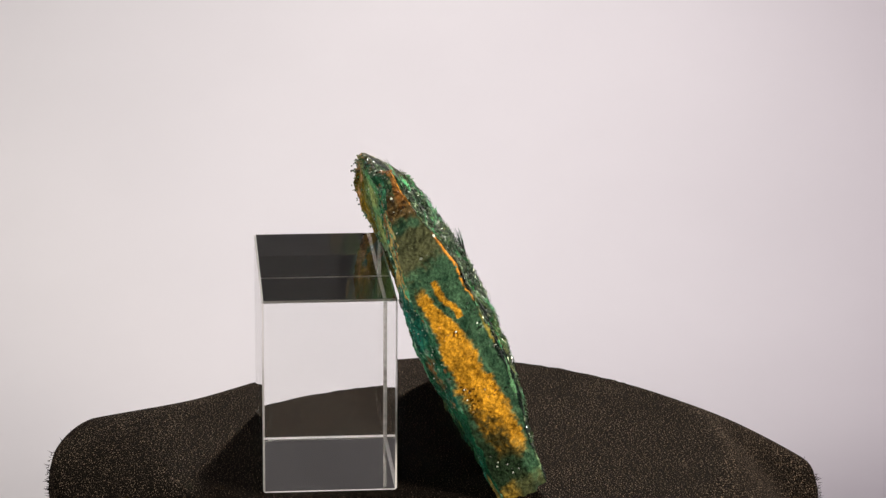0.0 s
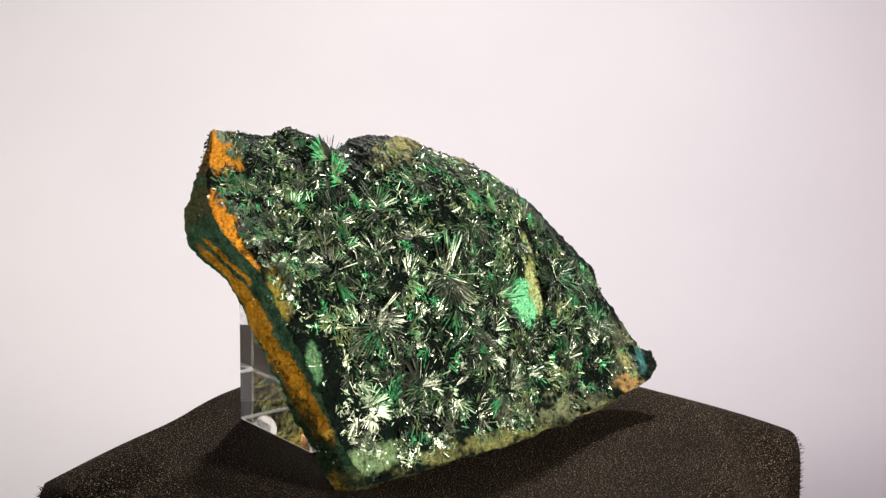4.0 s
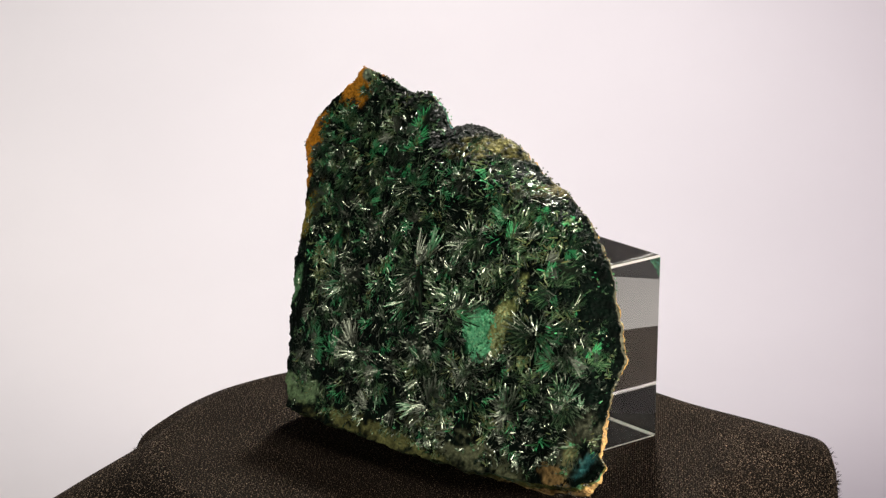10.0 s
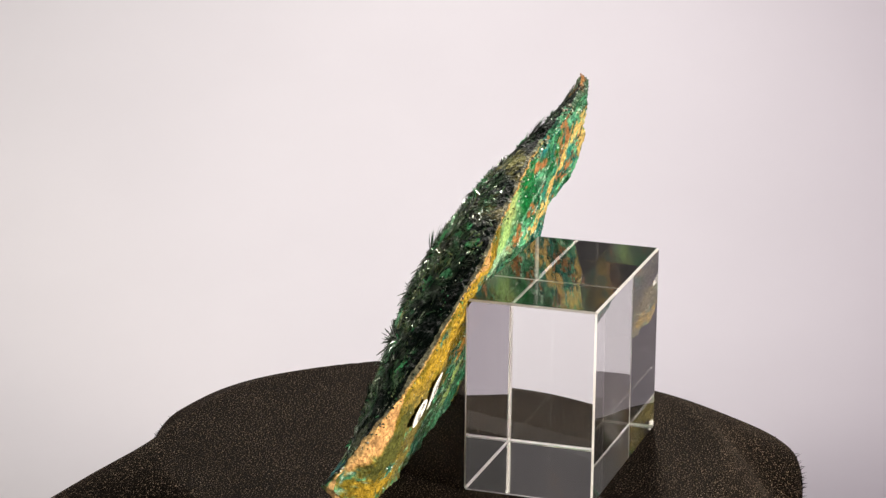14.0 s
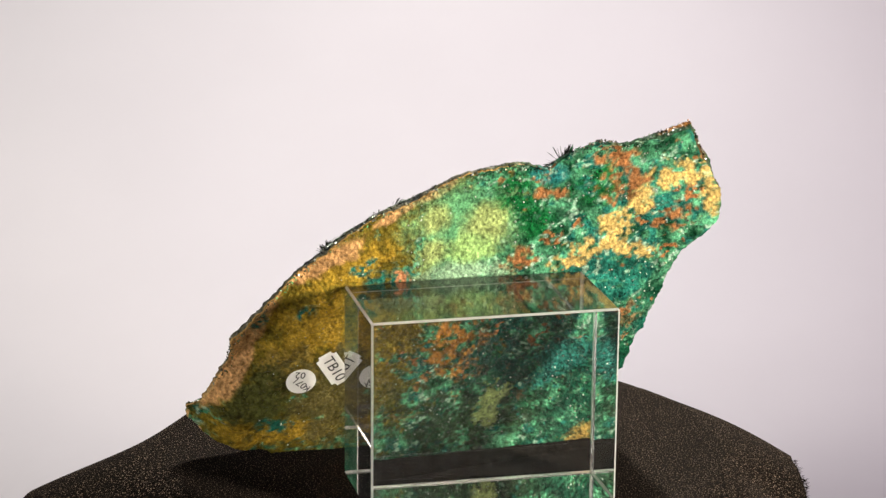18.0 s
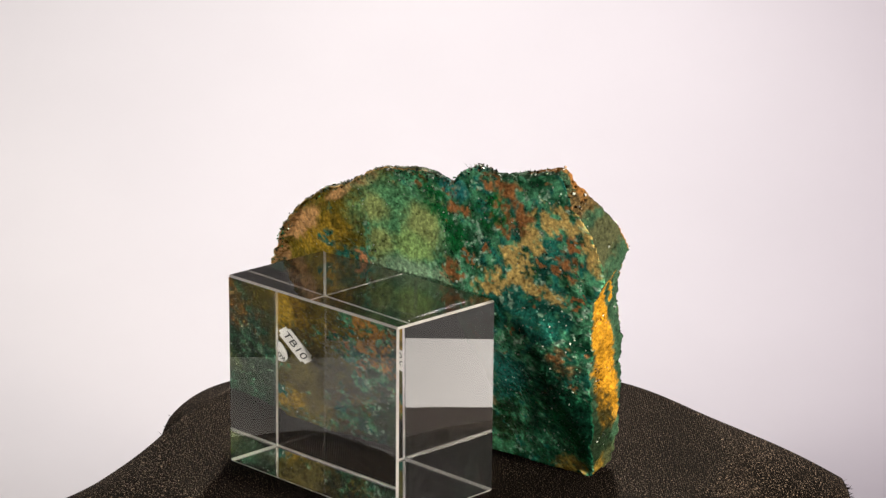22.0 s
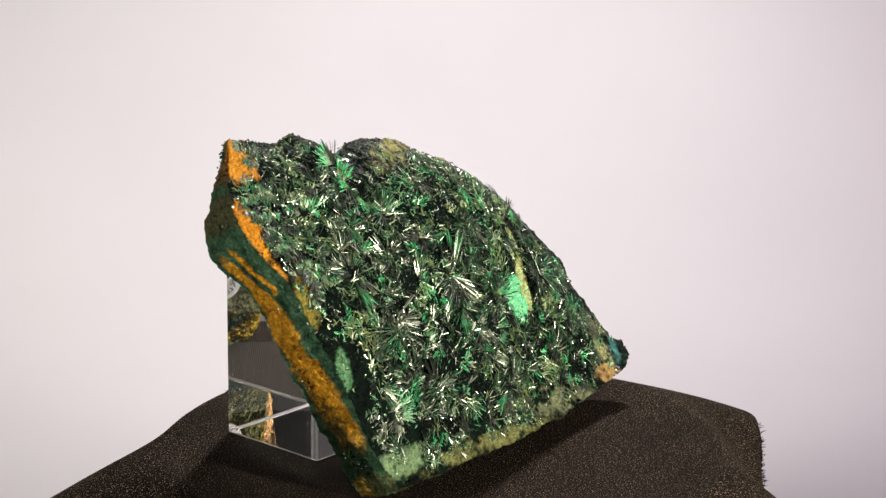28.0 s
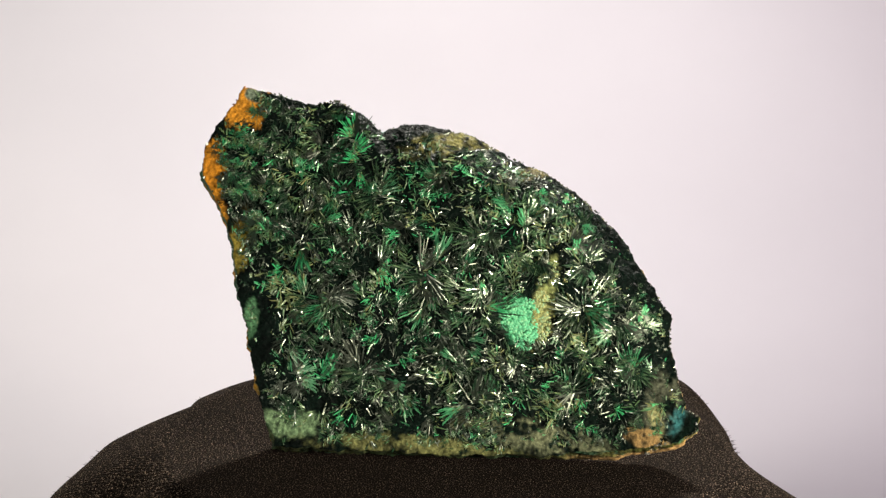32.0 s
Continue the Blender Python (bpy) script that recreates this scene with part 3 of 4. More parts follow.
def build_matrix(root):
    na, nr, ne = 820, 120, 30
    ring = rim(na)
    pts, cols, faces = [], [], []

    def uv(t):
        return MID + (ring - MID) * t

    def lay(t, side):
        q = uv(t)
        u, v = q[:, 0], q[:, 1]
        w = front_w(u, v) if side > 0 else back_w(u, v)
        p = place(u, v, w)
        rough = 0.9 if side > 0 else 1.1
        fade = 1.0
        w = w + fade * (rough * fnoise(p, 110, 4, 2 if side > 0 else 6) + 0.35 * fnoise(p, 700, 2, 8))
        return u, v, w

    def ruff(u, v, w, k):
        """Breaks in the outline, in and out."""
        p = place(u, v, w)
        d = np.stack([u, v], 1) - MID
        d = d / np.linalg.norm(d, axis=1)[:, None]
        amp = (1.2 * fnoise(p, 90, 3, 51) + 0.8 * fnoise(p, 420, 3, 52)) * k
        return u + d[:, 0] * amp, v + d[:, 1] * amp

    # crystal face, from the middle out
    pts.append(place(np.array([MID[0]]), np.array([MID[1]]), front_w(MID[:1], MID[1:])))
    cols.append(front_colour(pts[0], MID[:1], MID[1:]))
    for i in range(1, nr + 1):
        u, v, w = lay(i / nr, 1)
        u, v = ruff(u, v, w, (i / nr) ** 8)
        p = place(u, v, w)
        pts.append(p)
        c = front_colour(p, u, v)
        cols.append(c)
    uf, vf, wf = u, v, w
    # broken edge
    ub, vb, wb = lay(1.0, -1)
    # the foot of the slab is cut level, so the back stands on the cloth
    ub2, vb2 = ruff(ub, vb, wb, 1.0)
    ub2 = ub2 + 1.2 * smooth(60, 88, ub) * smooth(84, 106, vb) * (1 - smooth(125, 150, vb))
    lift = np.maximum(0, 0.4 - (place(ub2, vb2, wb) @ np.array([0, 0, 1.0])) / MM) / 0.862
    vb2 = vb2 + lift
    for i in range(1, ne + 1):
        e = i / (ne + 1)
        u, v, w = uf + (ub2 - uf) * e, vf + (vb2 - vf) * e, wf + (wb - wf) * e
        p = place(u, v, w)
        d = np.stack([u, v], 1) - MID
        d = d / np.linalg.norm(d, axis=1)[:, None]
        amp = math.sin(math.pi * e) * np.clip((wf - wb) / 14, 0.2, 1) * (0.8 + 1.6 * fnoise(p, 120, 4, 61) + 0.7 * fnoise(p, 600, 2, 62))
        u, v = u + d[:, 0] * amp, v + d[:, 1] * amp
        lowz = place(u, v, w)[:, 2] / MM
        v = v + np.maximum(0, 0.4 - lowz) / 0.862
        p = place(u, v, w)
        pts.append(p)
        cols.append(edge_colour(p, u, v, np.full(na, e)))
    # back, from the rim in
    for i in range(nr, 0, -1):
        u, v, w = lay(i / nr, -1)
        if i == nr:
            u, v = ub2, vb2
        else:
            u, v = ruff(u, v, w, (i / nr) ** 8)
            v = v + lift * (i / nr) ** 6
        p = place(u, v, w)
        pts.append(p)
        cols.append(back_colour(p, u, v))
    pts.append(place(np.array([MID[0]]), np.array([MID[1]]), back_w(MID[:1], MID[1:])))
    cols.append(back_colour(pts[-1], MID[:1], MID[1:]))
    P, C = np.vstack(pts), np.vstack(cols)
    rings = nr + ne + nr
    for j in range(na):
        faces.append((0, 1 + j, 1 + (j + 1) % na))
    for i in range(rings - 1):
        a, b = 1 + i * na, 1 + (i + 1) * na
        for j in range(na):
            k = (j + 1) % na
            faces.append((a + j, b + j, b + k, a + k))
    a, last = 1 + (rings - 1) * na, len(P) - 1
    for j in range(na):
        faces.append((a + j, last, a + (j + 1) % na))
    me = mesh_of("matrix", P, faces, ROCK, True)
    at = me.color_attributes.new("tint", "FLOAT_COLOR", "POINT")
    at.data.foreach_set("color", np.c_[np.clip(C, 0, 1), np.ones(len(C))].astype(np.float32).ravel())
    bm = bmesh.new()
    bm.from_mesh(me)
    bmesh.ops.recalc_face_normals(bm, faces=bm.faces[:])
    bm.to_mesh(me)
    bm.free()
    return part_mesh("matrix", me, root, "ochre, green and teal copper ore rock")


def blade(base, way, flat, length, width, thick, verts, faces, hub=None):
    """One lath-shaped crystal with a chisel tip; with a hub it grows out of that vertex."""
    side = way.cross(flat).normalized()
    up = side.cross(way).normalized()
    n = len(verts)
    c = base + way * (length * 0.78)
    verts += [c + side * width, c + up * thick, c - side * width, c - up * thick]
    tip = base + way * length
    verts += [tip + side * width * 0.45, tip - side * width * 0.45]
    faces += [(n, n + 1, n + 4), (n + 1, n + 2, n + 5), (n + 1, n + 5, n + 4), (n + 2, n + 3, n + 5), (n + 3, n, n + 4), (n + 3, n + 4, n + 5)]
    if hub is None:
        verts += [base + side * width * 0.6, base + up * thick * 0.6, base - side * width * 0.6, base - up * thick * 0.6]
        for a in range(4):
            b = (a + 1) % 4
            faces.append((n + 6 + a, n + 6 + b, n + b, n + a))
        return 10
    for a in range(4):
        faces.append((hub, n + (a + 1) % 4, n + a))
    return 6


def tone_mesh(name, verts, faces, tones):
    me = mesh_of(name, verts, faces, CRYSTAL)
    at = me.attributes.new("tone", "FLOAT", "POINT")
    at.data.foreach_set("value", np.array(tones, np.float32))
    return me


def spray_mesh(seed, count, low, high, green=False, bundles=7, apart=0.0, black=1.0):
    """Fans of crystals about the z axis, of radius 1 cm, grown from one point or from a few close together."""
    rng = random.Random(seed)
    verts, faces, tones, fans = [], [], [], []
    for k in range(bundles):
        if k == 0 or apart:
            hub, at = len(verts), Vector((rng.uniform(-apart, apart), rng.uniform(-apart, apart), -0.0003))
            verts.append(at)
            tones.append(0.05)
        lie = Vector((rng.uniform(-1, 1), rng.uniform(-1, 1), rng.uniform(0.2, 1.3))).normalized()
        fans.append((k * 6.3 / bundles + rng.uniform(-0.6, 0.6), rng.uniform(0.10, 0.42), rng.uniform(0.45, 1.1), rng.random(), rng.uniform(low, high), hub, at, lie))
    for k in range(count):
        mid, spread, far, hue, rise, hub, at, lie = rng.choice(fans)
        a = rng.gauss(mid, spread)
        tilt = radians(max(low, rng.gauss(rise, 7.0)))
        way = Vector((math.cos(a) * math.cos(tilt), math.sin(a) * math.cos(tilt), math.sin(tilt)))
        flat = (lie + Vector((rng.uniform(-1, 1), rng.uniform(-1, 1), rng.uniform(-1, 1))) * 0.45).normalized()
        le = 0.010 * far * rng.uniform(0.3, 1.05)
        n = blade(at + Vector((0, 0, 0.0003)), way, flat, le, rng.uniform(0.00009, 0.00029), rng.uniform(0.00006, 0.00013), verts, faces, hub)
        t = min(1, max(0, 0.75 * hue + 0.25 * rng.random() + rng.gauss(0, 0.05)))
        t = 0.60 + 0.24 * t if green or hue > 0.82 else (0.06 + 0.50 * t) * black
        tones += [min(1, max(0, t))] * n
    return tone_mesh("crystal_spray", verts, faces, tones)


def inside(u, v, margin=0.0):
    p = OUTLINE
    hit = False
    for k in range(len(p)):
        (x0, y0), (x1, y1) = p[k - 1], p[k]
        if (y0 > v) != (y1 > v) and u < (x1 - x0) * (v - y0) / (y1 - y0) + x0:
            hit = not hit
        if margin:
            dx, dy = x1 - x0, y1 - y0
            t = max(0, min(1, ((u - x0) * dx + (v - y0) * dy) / (dx * dx + dy * dy)))
            if math.hypot(u - x0 - t * dx, v - y0 - t * dy) < margin:
                return False
    return hit


def rim_gap(u, v):
    """How far the outline is from (u, v)."""
    gap = 999.0
    for (x0, y0), (x1, y1) in zip(OUTLINE, OUTLINE[1:] + OUTLINE[:1]):
        dx, dy = x1 - x0, y1 - y0
        t = max(0, min(1, ((u - x0) * dx + (v - y0) * dy) / (dx * dx + dy * dy)))
        gap = min(gap, math.hypot(u - x0 - t * dx, v - y0 - t * dy))
    return gap


def bare(u, v):
    """Patches of the face that carry no crystals."""
    for cu, cv, ru, rv in ((-29, 64, 8, 10), (-36, 69, 6, 13), (-92, 31, 5, 5), (89, 143, 7, 7), (99, 117, 5.0, 9), (1, 135, 10, 3.0), (-78, 24, 7, 4), (30, 9, 40, 3)):
        if ((u - cu) / ru) ** 2 + ((v - cv) / rv) ** 2 < 1:
            return True
    return False


def dim(u, v):
    """1 inside the patches where nearly black crystals grow, 0 well outside them."""
    return max(0.0, *(1.6 - 1.3 * math.hypot((u - a) / p, (v - b) / q) for a, b, p, q in ((36, 46, 26, 15), (45, 125, 18, 14), (-12, 88, 13, 11), (6, 60, 16, 11)))) / 1.6


def seat_at(u, v, sink, rng, lean=0.25):
    """A pose on the crystal face at (u, v), z axis out of it."""
    e = 1.0
    p = place(np.array([u, u + e, u]), np.array([v, v, v + e]),
              np.array([front_w(np.array(u), np.array(v)) - sink, front_w(np.array(u + e), np.array(v)) - sink, front_w(np.array(u), np.array(v + e)) - sink], float).reshape(3))
    a, b = Vector(p[1] - p[0]), Vector(p[2] - p[0])
    n = b.cross(a).normalized()
    if n.dot(Vector(E3)) < 0:
        n = -n
    n = (n + Vector((rng.uniform(-1, 1), rng.uniform(-1, 1), rng.uniform(-1, 1))) * lean).normalized()
    q = n.to_track_quat("Z", "Y")
    return Matrix.Translation(p[0]) @ q.to_matrix().to_4x4() @ Matrix.Rotation(rng.uniform(0, 6.28), 4, "Z")


def build_crystals(root):
    rng = random.Random(11)
    wide = [spray_mesh(100 + k, 330, 2, 26, False, 9, 0.0022) for k in range(8)]
    tall = [spray_mesh(200 + k, 290, 2, 29, False, 6, 0.0048) for k in range(16)]
    vivid = [spray_mesh(300 + k, 240, 3, 34, True, 5, 0.003) for k in range(4)]
    sooty = [spray_mesh(400 + k, 270, 2, 29, False, 6, 0.0045, 0.5) for k in range(6)]
    spots, greens = [], set()
    for u, v, r in ((46, 67, 15), (9, 79, 16), (-52, 71, 15), (17, 24, 11), (-49, 40, 13), (37, 92, 12), (59, 91, 13), (-13, 33, 13), (-52, 99, 12),
                    (8, 119, 11), (-12, 97, 13), (-72, 52, 11), (19, 97, 11), (-27, 48, 11), (-13, 67, 13), (30, 110, 12), (30, 42, 14), (71, 86, 8), (49, 110, 11)):
        spots.append((u, v, r))
    for u, v, r in ((51, 139, 9), (53, 131, 5), (65, 119, 8), (82, 129, 9), (25, 136, 6), (69, 55, 7), (67, 66, 6), (-38, 109, 5), (-14, 106, 4),
                    (39, 80, 6), (17, 76, 5), (-64, 87, 5), (-3, 106, 5), (46, 90, 5), (66, 74, 5), (67, 44, 5), (66, 128, 6), (88, 118, 6), (-20, 80, 5), (34, 62, 5), (80, 141, 7), (79, 110, 6), (76, 98, 6), (90, 129, 6)):
        greens.add(len(spots))
        spots.append((u, v, r))
    tries = 0
    while len(spots) < 296 and tries < 20000:
        tries += 1
        u, v = rng.uniform(-96, 98), rng.uniform(12, 150)
        r = rng.choice((6.0, 7.0, 8.0, 9.5, 11.0))
        r = r if inside(u, v, 9.0) else min(r, 4.5)
        if not inside(u, v, 0.8 * r + 0.8) or bare(u, v):
            continue
        if any(math.hypot(u - a, v - b) < 0.34 * (r + c) for a, b, c in spots):
            continue
        spots.append((u, v, r))
    for k, (u, v, r) in enumerate(spots):
        big = r > 9.4
        me = rng.choice(vivid if k in greens else wide if k < 19 else sooty if rng.random() < 1.3 * dim(u, v) else tall)
        ob = new("crystal_spray", me)
        ob.parent = root
        gap = rim_gap(u, v)
        k = min(r, 0.85 * gap) / 10
        edge = not inside(u, v, 8.0)
        ob.matrix_basis = seat_at(u, v, (-0.6 if u > 66 and v > 90 else 0.1) if edge else (0.0 if r > 10.5 else 0.4) if big else -0.6 if u > 66 and v > 90 else 0.3 + 0.6 * smooth(8, 24, gap), rng, 0.10 if big or gap < 20 else 0.2) @ Matrix.Diagonal((k * (0.9 if edge else 1), k * (0.9 if edge else 1), k * (0.22 if edge else rng.uniform(0.32, 0.52) * max(0.3, smooth(4, 24, gap))), 1))
    # small needles that fill the gaps and fringe the rim
    verts, faces, tones = [], [], []
    rim_pts = rim(1000)
    spots = []
    for n in range(29000):
        fringe = n >= 28000
        if not fringe:
            u, v = rng.uniform(-98, 100), rng.uniform(10, 150)
            if bare(u, v) or not inside(u, v, 2.0):
                continue
        else:
            u, v = rim_pts[rng.randrange(1000)] + np.array([rng.uniform(-1.5, 1.5), rng.uniform(-1.5, 1.5)])
            if v < 45 or (u > 70 and v < 145):
                continue
            u, v = u + (MID[0] - u) * 0.014, v + (MID[1] - v) * 0.014
        spots.append((u, v, rng.random() * 3.5 if fringe else 0.0, fringe))
    us, vs, sinks = (np.array([q[c] for q in spots], float) for c in range(3))
    seats = place(us, vs, front_w(us, vs) - 0.1 - sinks + 0.6 * smooth(66, 74, us) * smooth(88, 98, vs))
    runs, shades, lays = vnoise(seats, 140, 81), vnoise(seats, 230, 82), vnoise(seats, 170, 83)
    shares = rim_share(us, vs)
    rise_u, rise_v = (np.clip(front_w(us + a, vs + b) - front_w(us - a, vs - b), -2.5, 2.5) for a, b in ((0.5, 0.0), (0.0, 0.5)))
    gloom = np.array([dim(u, v) for u, v in zip(us, vs)])
    for n, (u, v, sink, fringe) in enumerate(spots):
        base, out = Vector(seats[n]), (Vector(E3) - Vector(E1) * rise_u[n] - Vector(E2) * rise_v[n]).normalized()
        run, shade, lay = runs[n], shades[n], lays[n]
        if fringe:
            d = (np.array([u, v]) - MID) / np.linalg.norm(np.array([u, v]) - MID)
            out = (Vector(E1 * d[0] + E2 * d[1]) * rng.uniform(0.2, 0.8) + out * rng.uniform(0.2, 1)).normalized()
            way = (out + Vector((rng.uniform(-1, 1), rng.uniform(-1, 1), rng.uniform(-1, 1))) * 0.7).normalized()
        else:
            a = 16 * run + rng.gauss(0, 0.35)
            way = (Vector(E1) * math.cos(a) + Vector(E2) * math.sin(a) + Vector(E3) * (rise_u[n] * math.cos(a) + rise_v[n] * math.sin(a)) + out * rng.uniform(0.0, 0.55) * (1.0 if shares[n] < 0.8 else 0.25)).normalized()
        b = 14 * lay + rng.gauss(0, 0.3)
        flat = (out + Vector(E1) * math.cos(b) * 0.7 + Vector(E2) * math.sin(b) * 0.7 + Vector((rng.uniform(-1, 1), rng.uniform(-1, 1), rng.uniform(-1, 1))) * 0.3).normalized()
        if abs(flat.dot(way)) > 0.95:
            continue
        stub = fringe or n % 3 == 0
        le = rng.uniform(0.0009, 0.0019) if stub else rng.uniform(0.0022, 0.0050)
        t = smooth(0.2, 0.8, shade) * 0.55 + rng.gauss(0, 0.06)
        t = t * (1 - 0.6 * gloom[n]) if run + lay < 1.42 else 0.62 + 0.18 * rng.random()
        tones += [min(1, max(0, t))] * blade(base - out * (0.0003 if stub else 0), way, flat, le * (0.42 if fringe else 0.65 if shares[n] > 0.85 else 1), rng.uniform(0.00026, 0.00060) if stub else rng.uniform(0.00009, 0.00028), rng.uniform(0.00012, 0.00030) if stub else 0.00012, verts, faces)
    tagged(part_mesh("crystal_needles", tone_mesh("crystal_needles", verts, faces, tones), root), "small dark green crystal needles between the sprays", kind="stuff")


def knobs(name, label, spots, radii, material, root, seed):
    """A crust of little rounded knobs on the crystal face."""
    rng = random.Random(seed)
    bm = bmesh.new()
    for cu, cv, ru, rv, count in spots:
        for k in range(count):
            a, d = rng.uniform(0, 6.28), math.sqrt(rng.random())
            u, v = cu + ru * d * math.cos(a), cv + rv * d * math.sin(a)
            r = rng.uniform(*radii) * MM
            p = Vector(place(u, v, front_w(np.array(u), np.array(v)) + 0.5 - 0.9 * d))
            bmesh.ops.create_icosphere(bm, subdivisions=1, radius=r, matrix=Matrix.Translation(p) @ Matrix.Diagonal((1, rng.uniform(0.8, 1.2), rng.uniform(0.8, 1.2), 1)))
    for f in bm.faces:
        f.smooth = True
    part(name, bm, material, root, label)


def build_grains(root):
    """Little glinting grains that crust the back and the broken edge."""
    rng = np.random.RandomState(23)
    n = 10000
    u, v = rng.uniform(-100, 103, n), rng.uniform(12, 151, n)
    keep = np.array([inside(a, b, 1.5) for a, b in zip(u, v)])
    u, v = u[keep], v[keep]
    w = back_w(u, v)
    p = place(u, v, w)
    w = w + 1.1 * fnoise(p, 110, 4, 6)
    p = place(u, v, w)
    c = back_colour(p, u, v)
    green = c[:, 1] > c[:, 0] * 1.1
    pale = ((u - 3) / 19) ** 2 + ((v - 114) / 18) ** 2 < 1
    keep = rng.rand(len(u)) < np.where(pale, 0.05, np.where(green, 1.0, 0.30))
    p, c, green = p[keep], c[keep], green[keep]
    ring = rim(1600)
    pick = ring[rng.randint(0, 1600, 8000)]
    pick = pick[pick[:, 1] > 22]
    pick = pick[rng.rand(len(pick)) < np.clip((front_w(pick[:, 0], pick[:, 1]) - back_w(pick[:, 0], pick[:, 1])) / 14, 0, 1) ** 1.5]
    e = rng.rand(len(pick)) ** 0.8
    ru, rv = pick[:, 0], pick[:, 1]
    rp = place(ru, rv, front_w(ru, rv) + (back_w(ru, rv) - front_w(ru, rv)) * e * 0.85 + rng.uniform(-0.5, 0.5, len(ru)))
    shade = rng.rand(len(pick))[:, None]
    rc = np.array((0.010, 0.020, 0.013)) * (1 - shade) + np.array((0.26, 0.25, 0.18)) * shade ** 2
    side = (ru > 62)[:, None]
    rc = np.where(side, edge_colour(rp, ru, rv, e * 0.85), rc)
    p, c, green = np.vstack([p, rp]), np.vstack([c, rc]), np.r_[green, np.ones(len(rp), bool)]
    size = rng.uniform(0.22, 0.58, len(p)) * np.where(green, 1.0, 0.6) * MM
    size[-len(rp):] *= 1.35
    tone = rng.choice((0.25, 0.5, 0.8, 1.1, 1.6), len(p))
    pale = rng.rand(len(p)) < 0.09
    c = np.where(pale[:, None], np.array((0.36, 0.40, 0.34)), c)
    verts, faces, cols = [], [], []
    corner = np.array([(1, 0, 0), (-1, 0, 0), (0, 1, 0), (0, -1, 0), (0, 0, 1), (0, 0, -1)], float)
    tri = ((0, 2, 4), (2, 1, 4), (1, 3, 4), (3, 0, 4), (2, 0, 5), (1, 2, 5), (3, 1, 5), (0, 3, 5))
    for k in range(len(p)):
        q = np.linalg.qr(rng.normal(size=(3, 3)))[0]
        base = len(verts)
        verts += list(p[k] + (corner * rng.uniform(0.6, 1.3, (6, 1))) @ q * size[k])
        faces += [tuple(base + i for i in t) for t in tri]
        cols += [np.clip(c[k] * tone[k], 0, 0.8)] * 6
    me = mesh_of("drusy_crust", verts, faces, GRAIN)
    at = me.color_attributes.new("tint", "FLOAT_COLOR", "POINT")
    at.data.foreach_set("color", np.c_[np.array(cols), np.ones(len(cols))].astype(np.float32).ravel())
    tagged(part_mesh("drusy_crust", me, root), "glinting green mineral grains crusting the back", kind="stuff")


def back_seat(u, v, lift, turn):
    """A pose flat on the back of the slab, x along the slab as seen from behind."""
    e = 4.0
    p = place(np.array([u, u + e, u]), np.array([v, v, v + e]), np.array([float(back_w(np.array(a), np.array(b))) - lift for a, b in ((u, v), (u + e, v), (u, v + e))]))
    x, y = Vector(p[1] - p[0]).normalized(), Vector(p[2] - p[0]).normalized()
    n = x.cross(y).normalized()
    y = n.cross(x)
    m = Matrix((x, y, n)).transposed().to_4x4()
    return Matrix.Translation(p[0]) @ m @ Matrix.Rotation(radians(turn), 4, "Z")


def sticker(root, name, bm_shape, m, label, lines):
    tag = part(name, bm_shape, STICKER, root, label)
    tag.matrix_basis = m
    for text, x, y, size, turn in lines:
        cu = bpy.data.curves.new("writing", "FONT")
        cu.body, cu.size, cu.align_x, cu.align_y = text, size, "CENTER", "CENTER"
        cu.extrude = 0.00003
        tmp = bpy.data.objects.new("writing", cu)
        me = bpy.data.meshes.new_from_object(tmp)
        bpy.data.objects.remove(tmp)
        me.materials.append(INK)
        ob = new("writing", me)
        ob.parent = tag
        ob.matrix_basis = pose(x, y, 0.00032, 0, 0, turn)


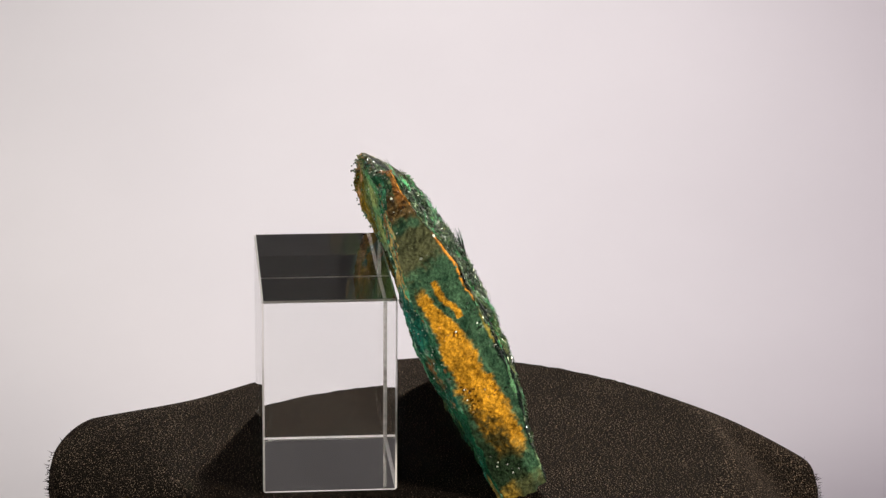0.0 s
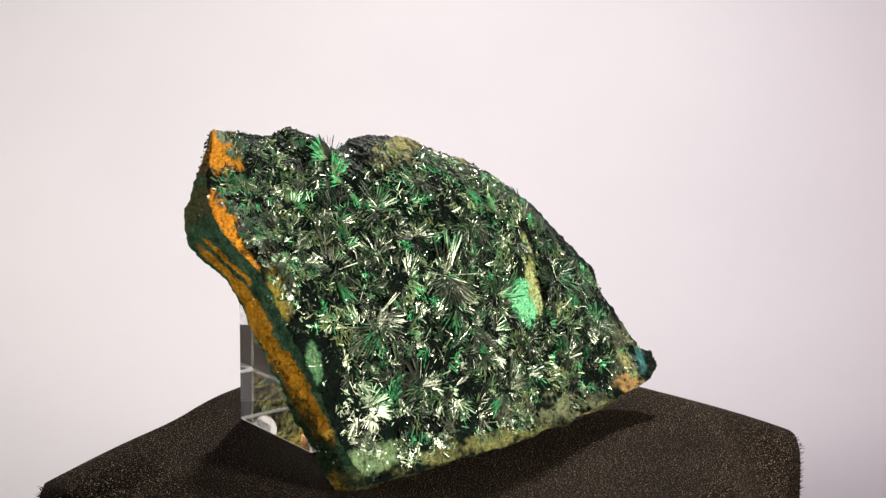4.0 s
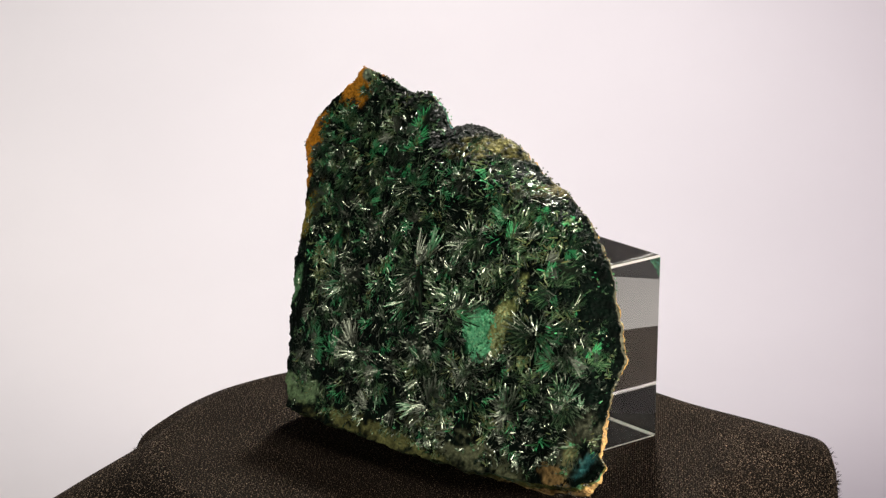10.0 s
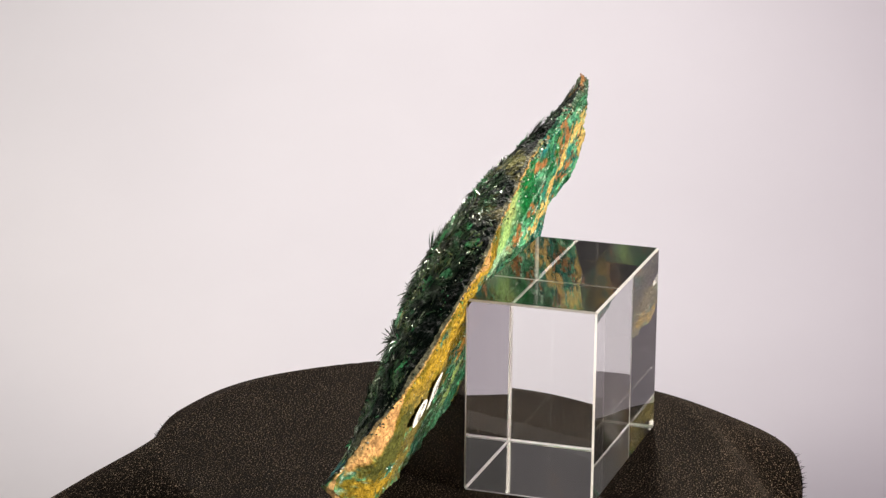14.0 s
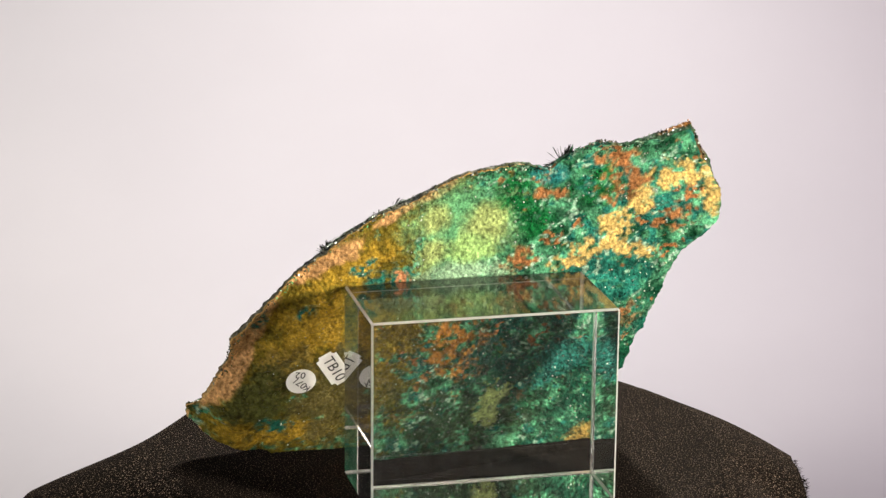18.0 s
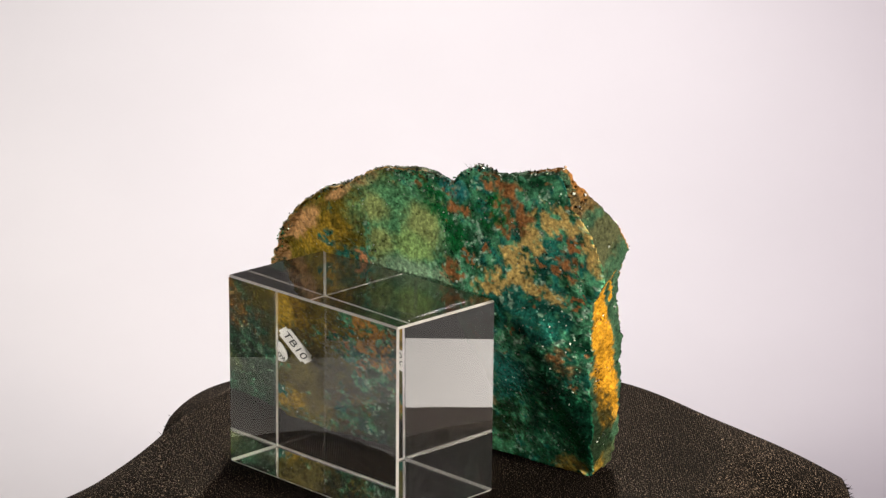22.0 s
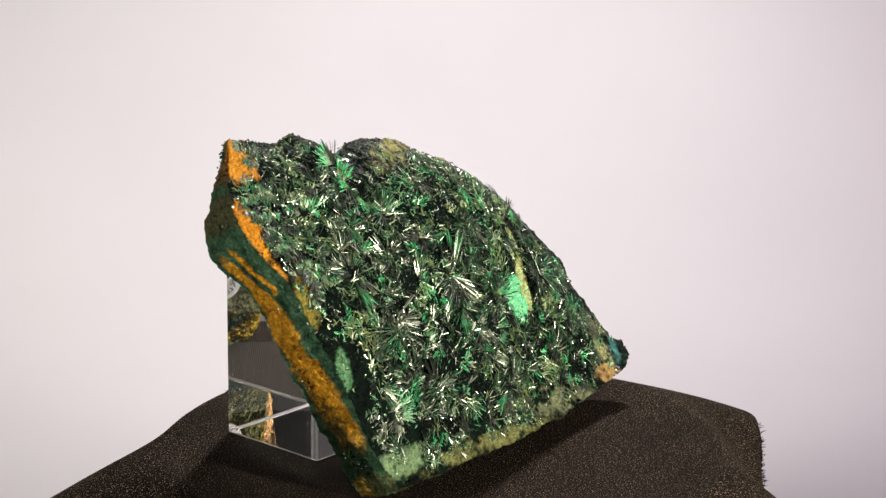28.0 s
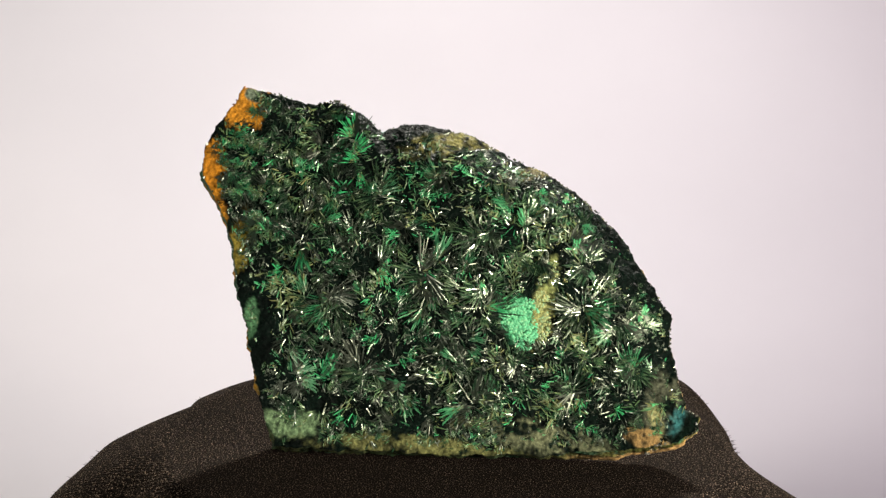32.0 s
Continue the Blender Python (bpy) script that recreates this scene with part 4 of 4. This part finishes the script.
def build_stickers(root):
    bm = bmesh.new()
    bmesh.ops.create_cone(bm, cap_ends=True, segments=40, radius1=0.0058, radius2=0.0058, depth=0.0003)
    sticker(root, "round_label", bm, back_seat(-58, 55, 1.2, 168), "round white paper label with black handwriting",
            [("K", -0.0030, 0.0027, 0.0038, -18), ("071", 0.0003, 0.0006, 0.0042, -30), ("02", 0.0012, -0.0032, 0.0042, 4)])
    bm = bmesh.new()
    bmesh.ops.create_cube(bm, size=1)
    for v in bm.verts:
        v.co = Vector((v.co.x * 0.0168, v.co.y * 0.0086, v.co.z * 0.0003))
    up = [e for e in bm.edges if abs((e.verts[0].co - e.verts[1].co).z) > 0.0001]
    bmesh.ops.bevel(bm, geom=up, offset=0.0016, segments=3, affect="EDGES")
    sticker(root, "paper_label", bm, back_seat(-45.5, 60, 1.2, -60), "small white paper label with black handwriting",
            [("TB10", 0, 0, 0.0062, 0)])


def build_specimen():
    root = new("mineral_specimen")
    tagged(root, "ore slab with dark green radiating crystals leaning on glass block", "mineral")
    build_matrix(root)
    build_crystals(root)
    knobs("botryoidal_patch", "bright mint green knobbly mineral patch", [(-30, 61, 5, 7, 330), (-25, 67, 5.5, 7, 330), (-29, 70, 6, 4, 150)], (0.40, 0.85), MINT, root, 3)
    knobs("olive_crust", "olive yellow mineral crust", [(-37, 64, 2.6, 6, 170), (-35, 74, 3.6, 5, 190), (-39, 86, 3, 4, 110), (-35, 81, 1.8, 3, 40)], (0.35, 0.65), MOSS, root, 4)
    for k, spot in enumerate(((-44, 82, 1.5, 1.5, 24), (-15, 105, 2, 1.6, 34), (18, 98, 1.6, 1.2, 24), (-49, 60, 1.5, 2.5, 34))):
        knobs("olive_crust", "", [spot], (0.35, 0.65), MOSS, root, 40 + k)
    build_grains(root)
    build_stickers(root)
    return root


SPECIMEN = build_specimen()


# ---------------------------------------------------------------- the stand turns clockwise and carries what is on it
def motions():
    times = [0.0, 0.1, 0.3] + [float(k) for k in range(1, 32)] + [31.7, 31.9, 32.0]
    rows = [(t, pose(0, 0, 0, 0, 0, -14.5675 * (t - 19.0))) for t in times]
    walk(STAND, rows)
    walk(BLOCK, rows)
    walk(SPECIMEN, rows)


motions()
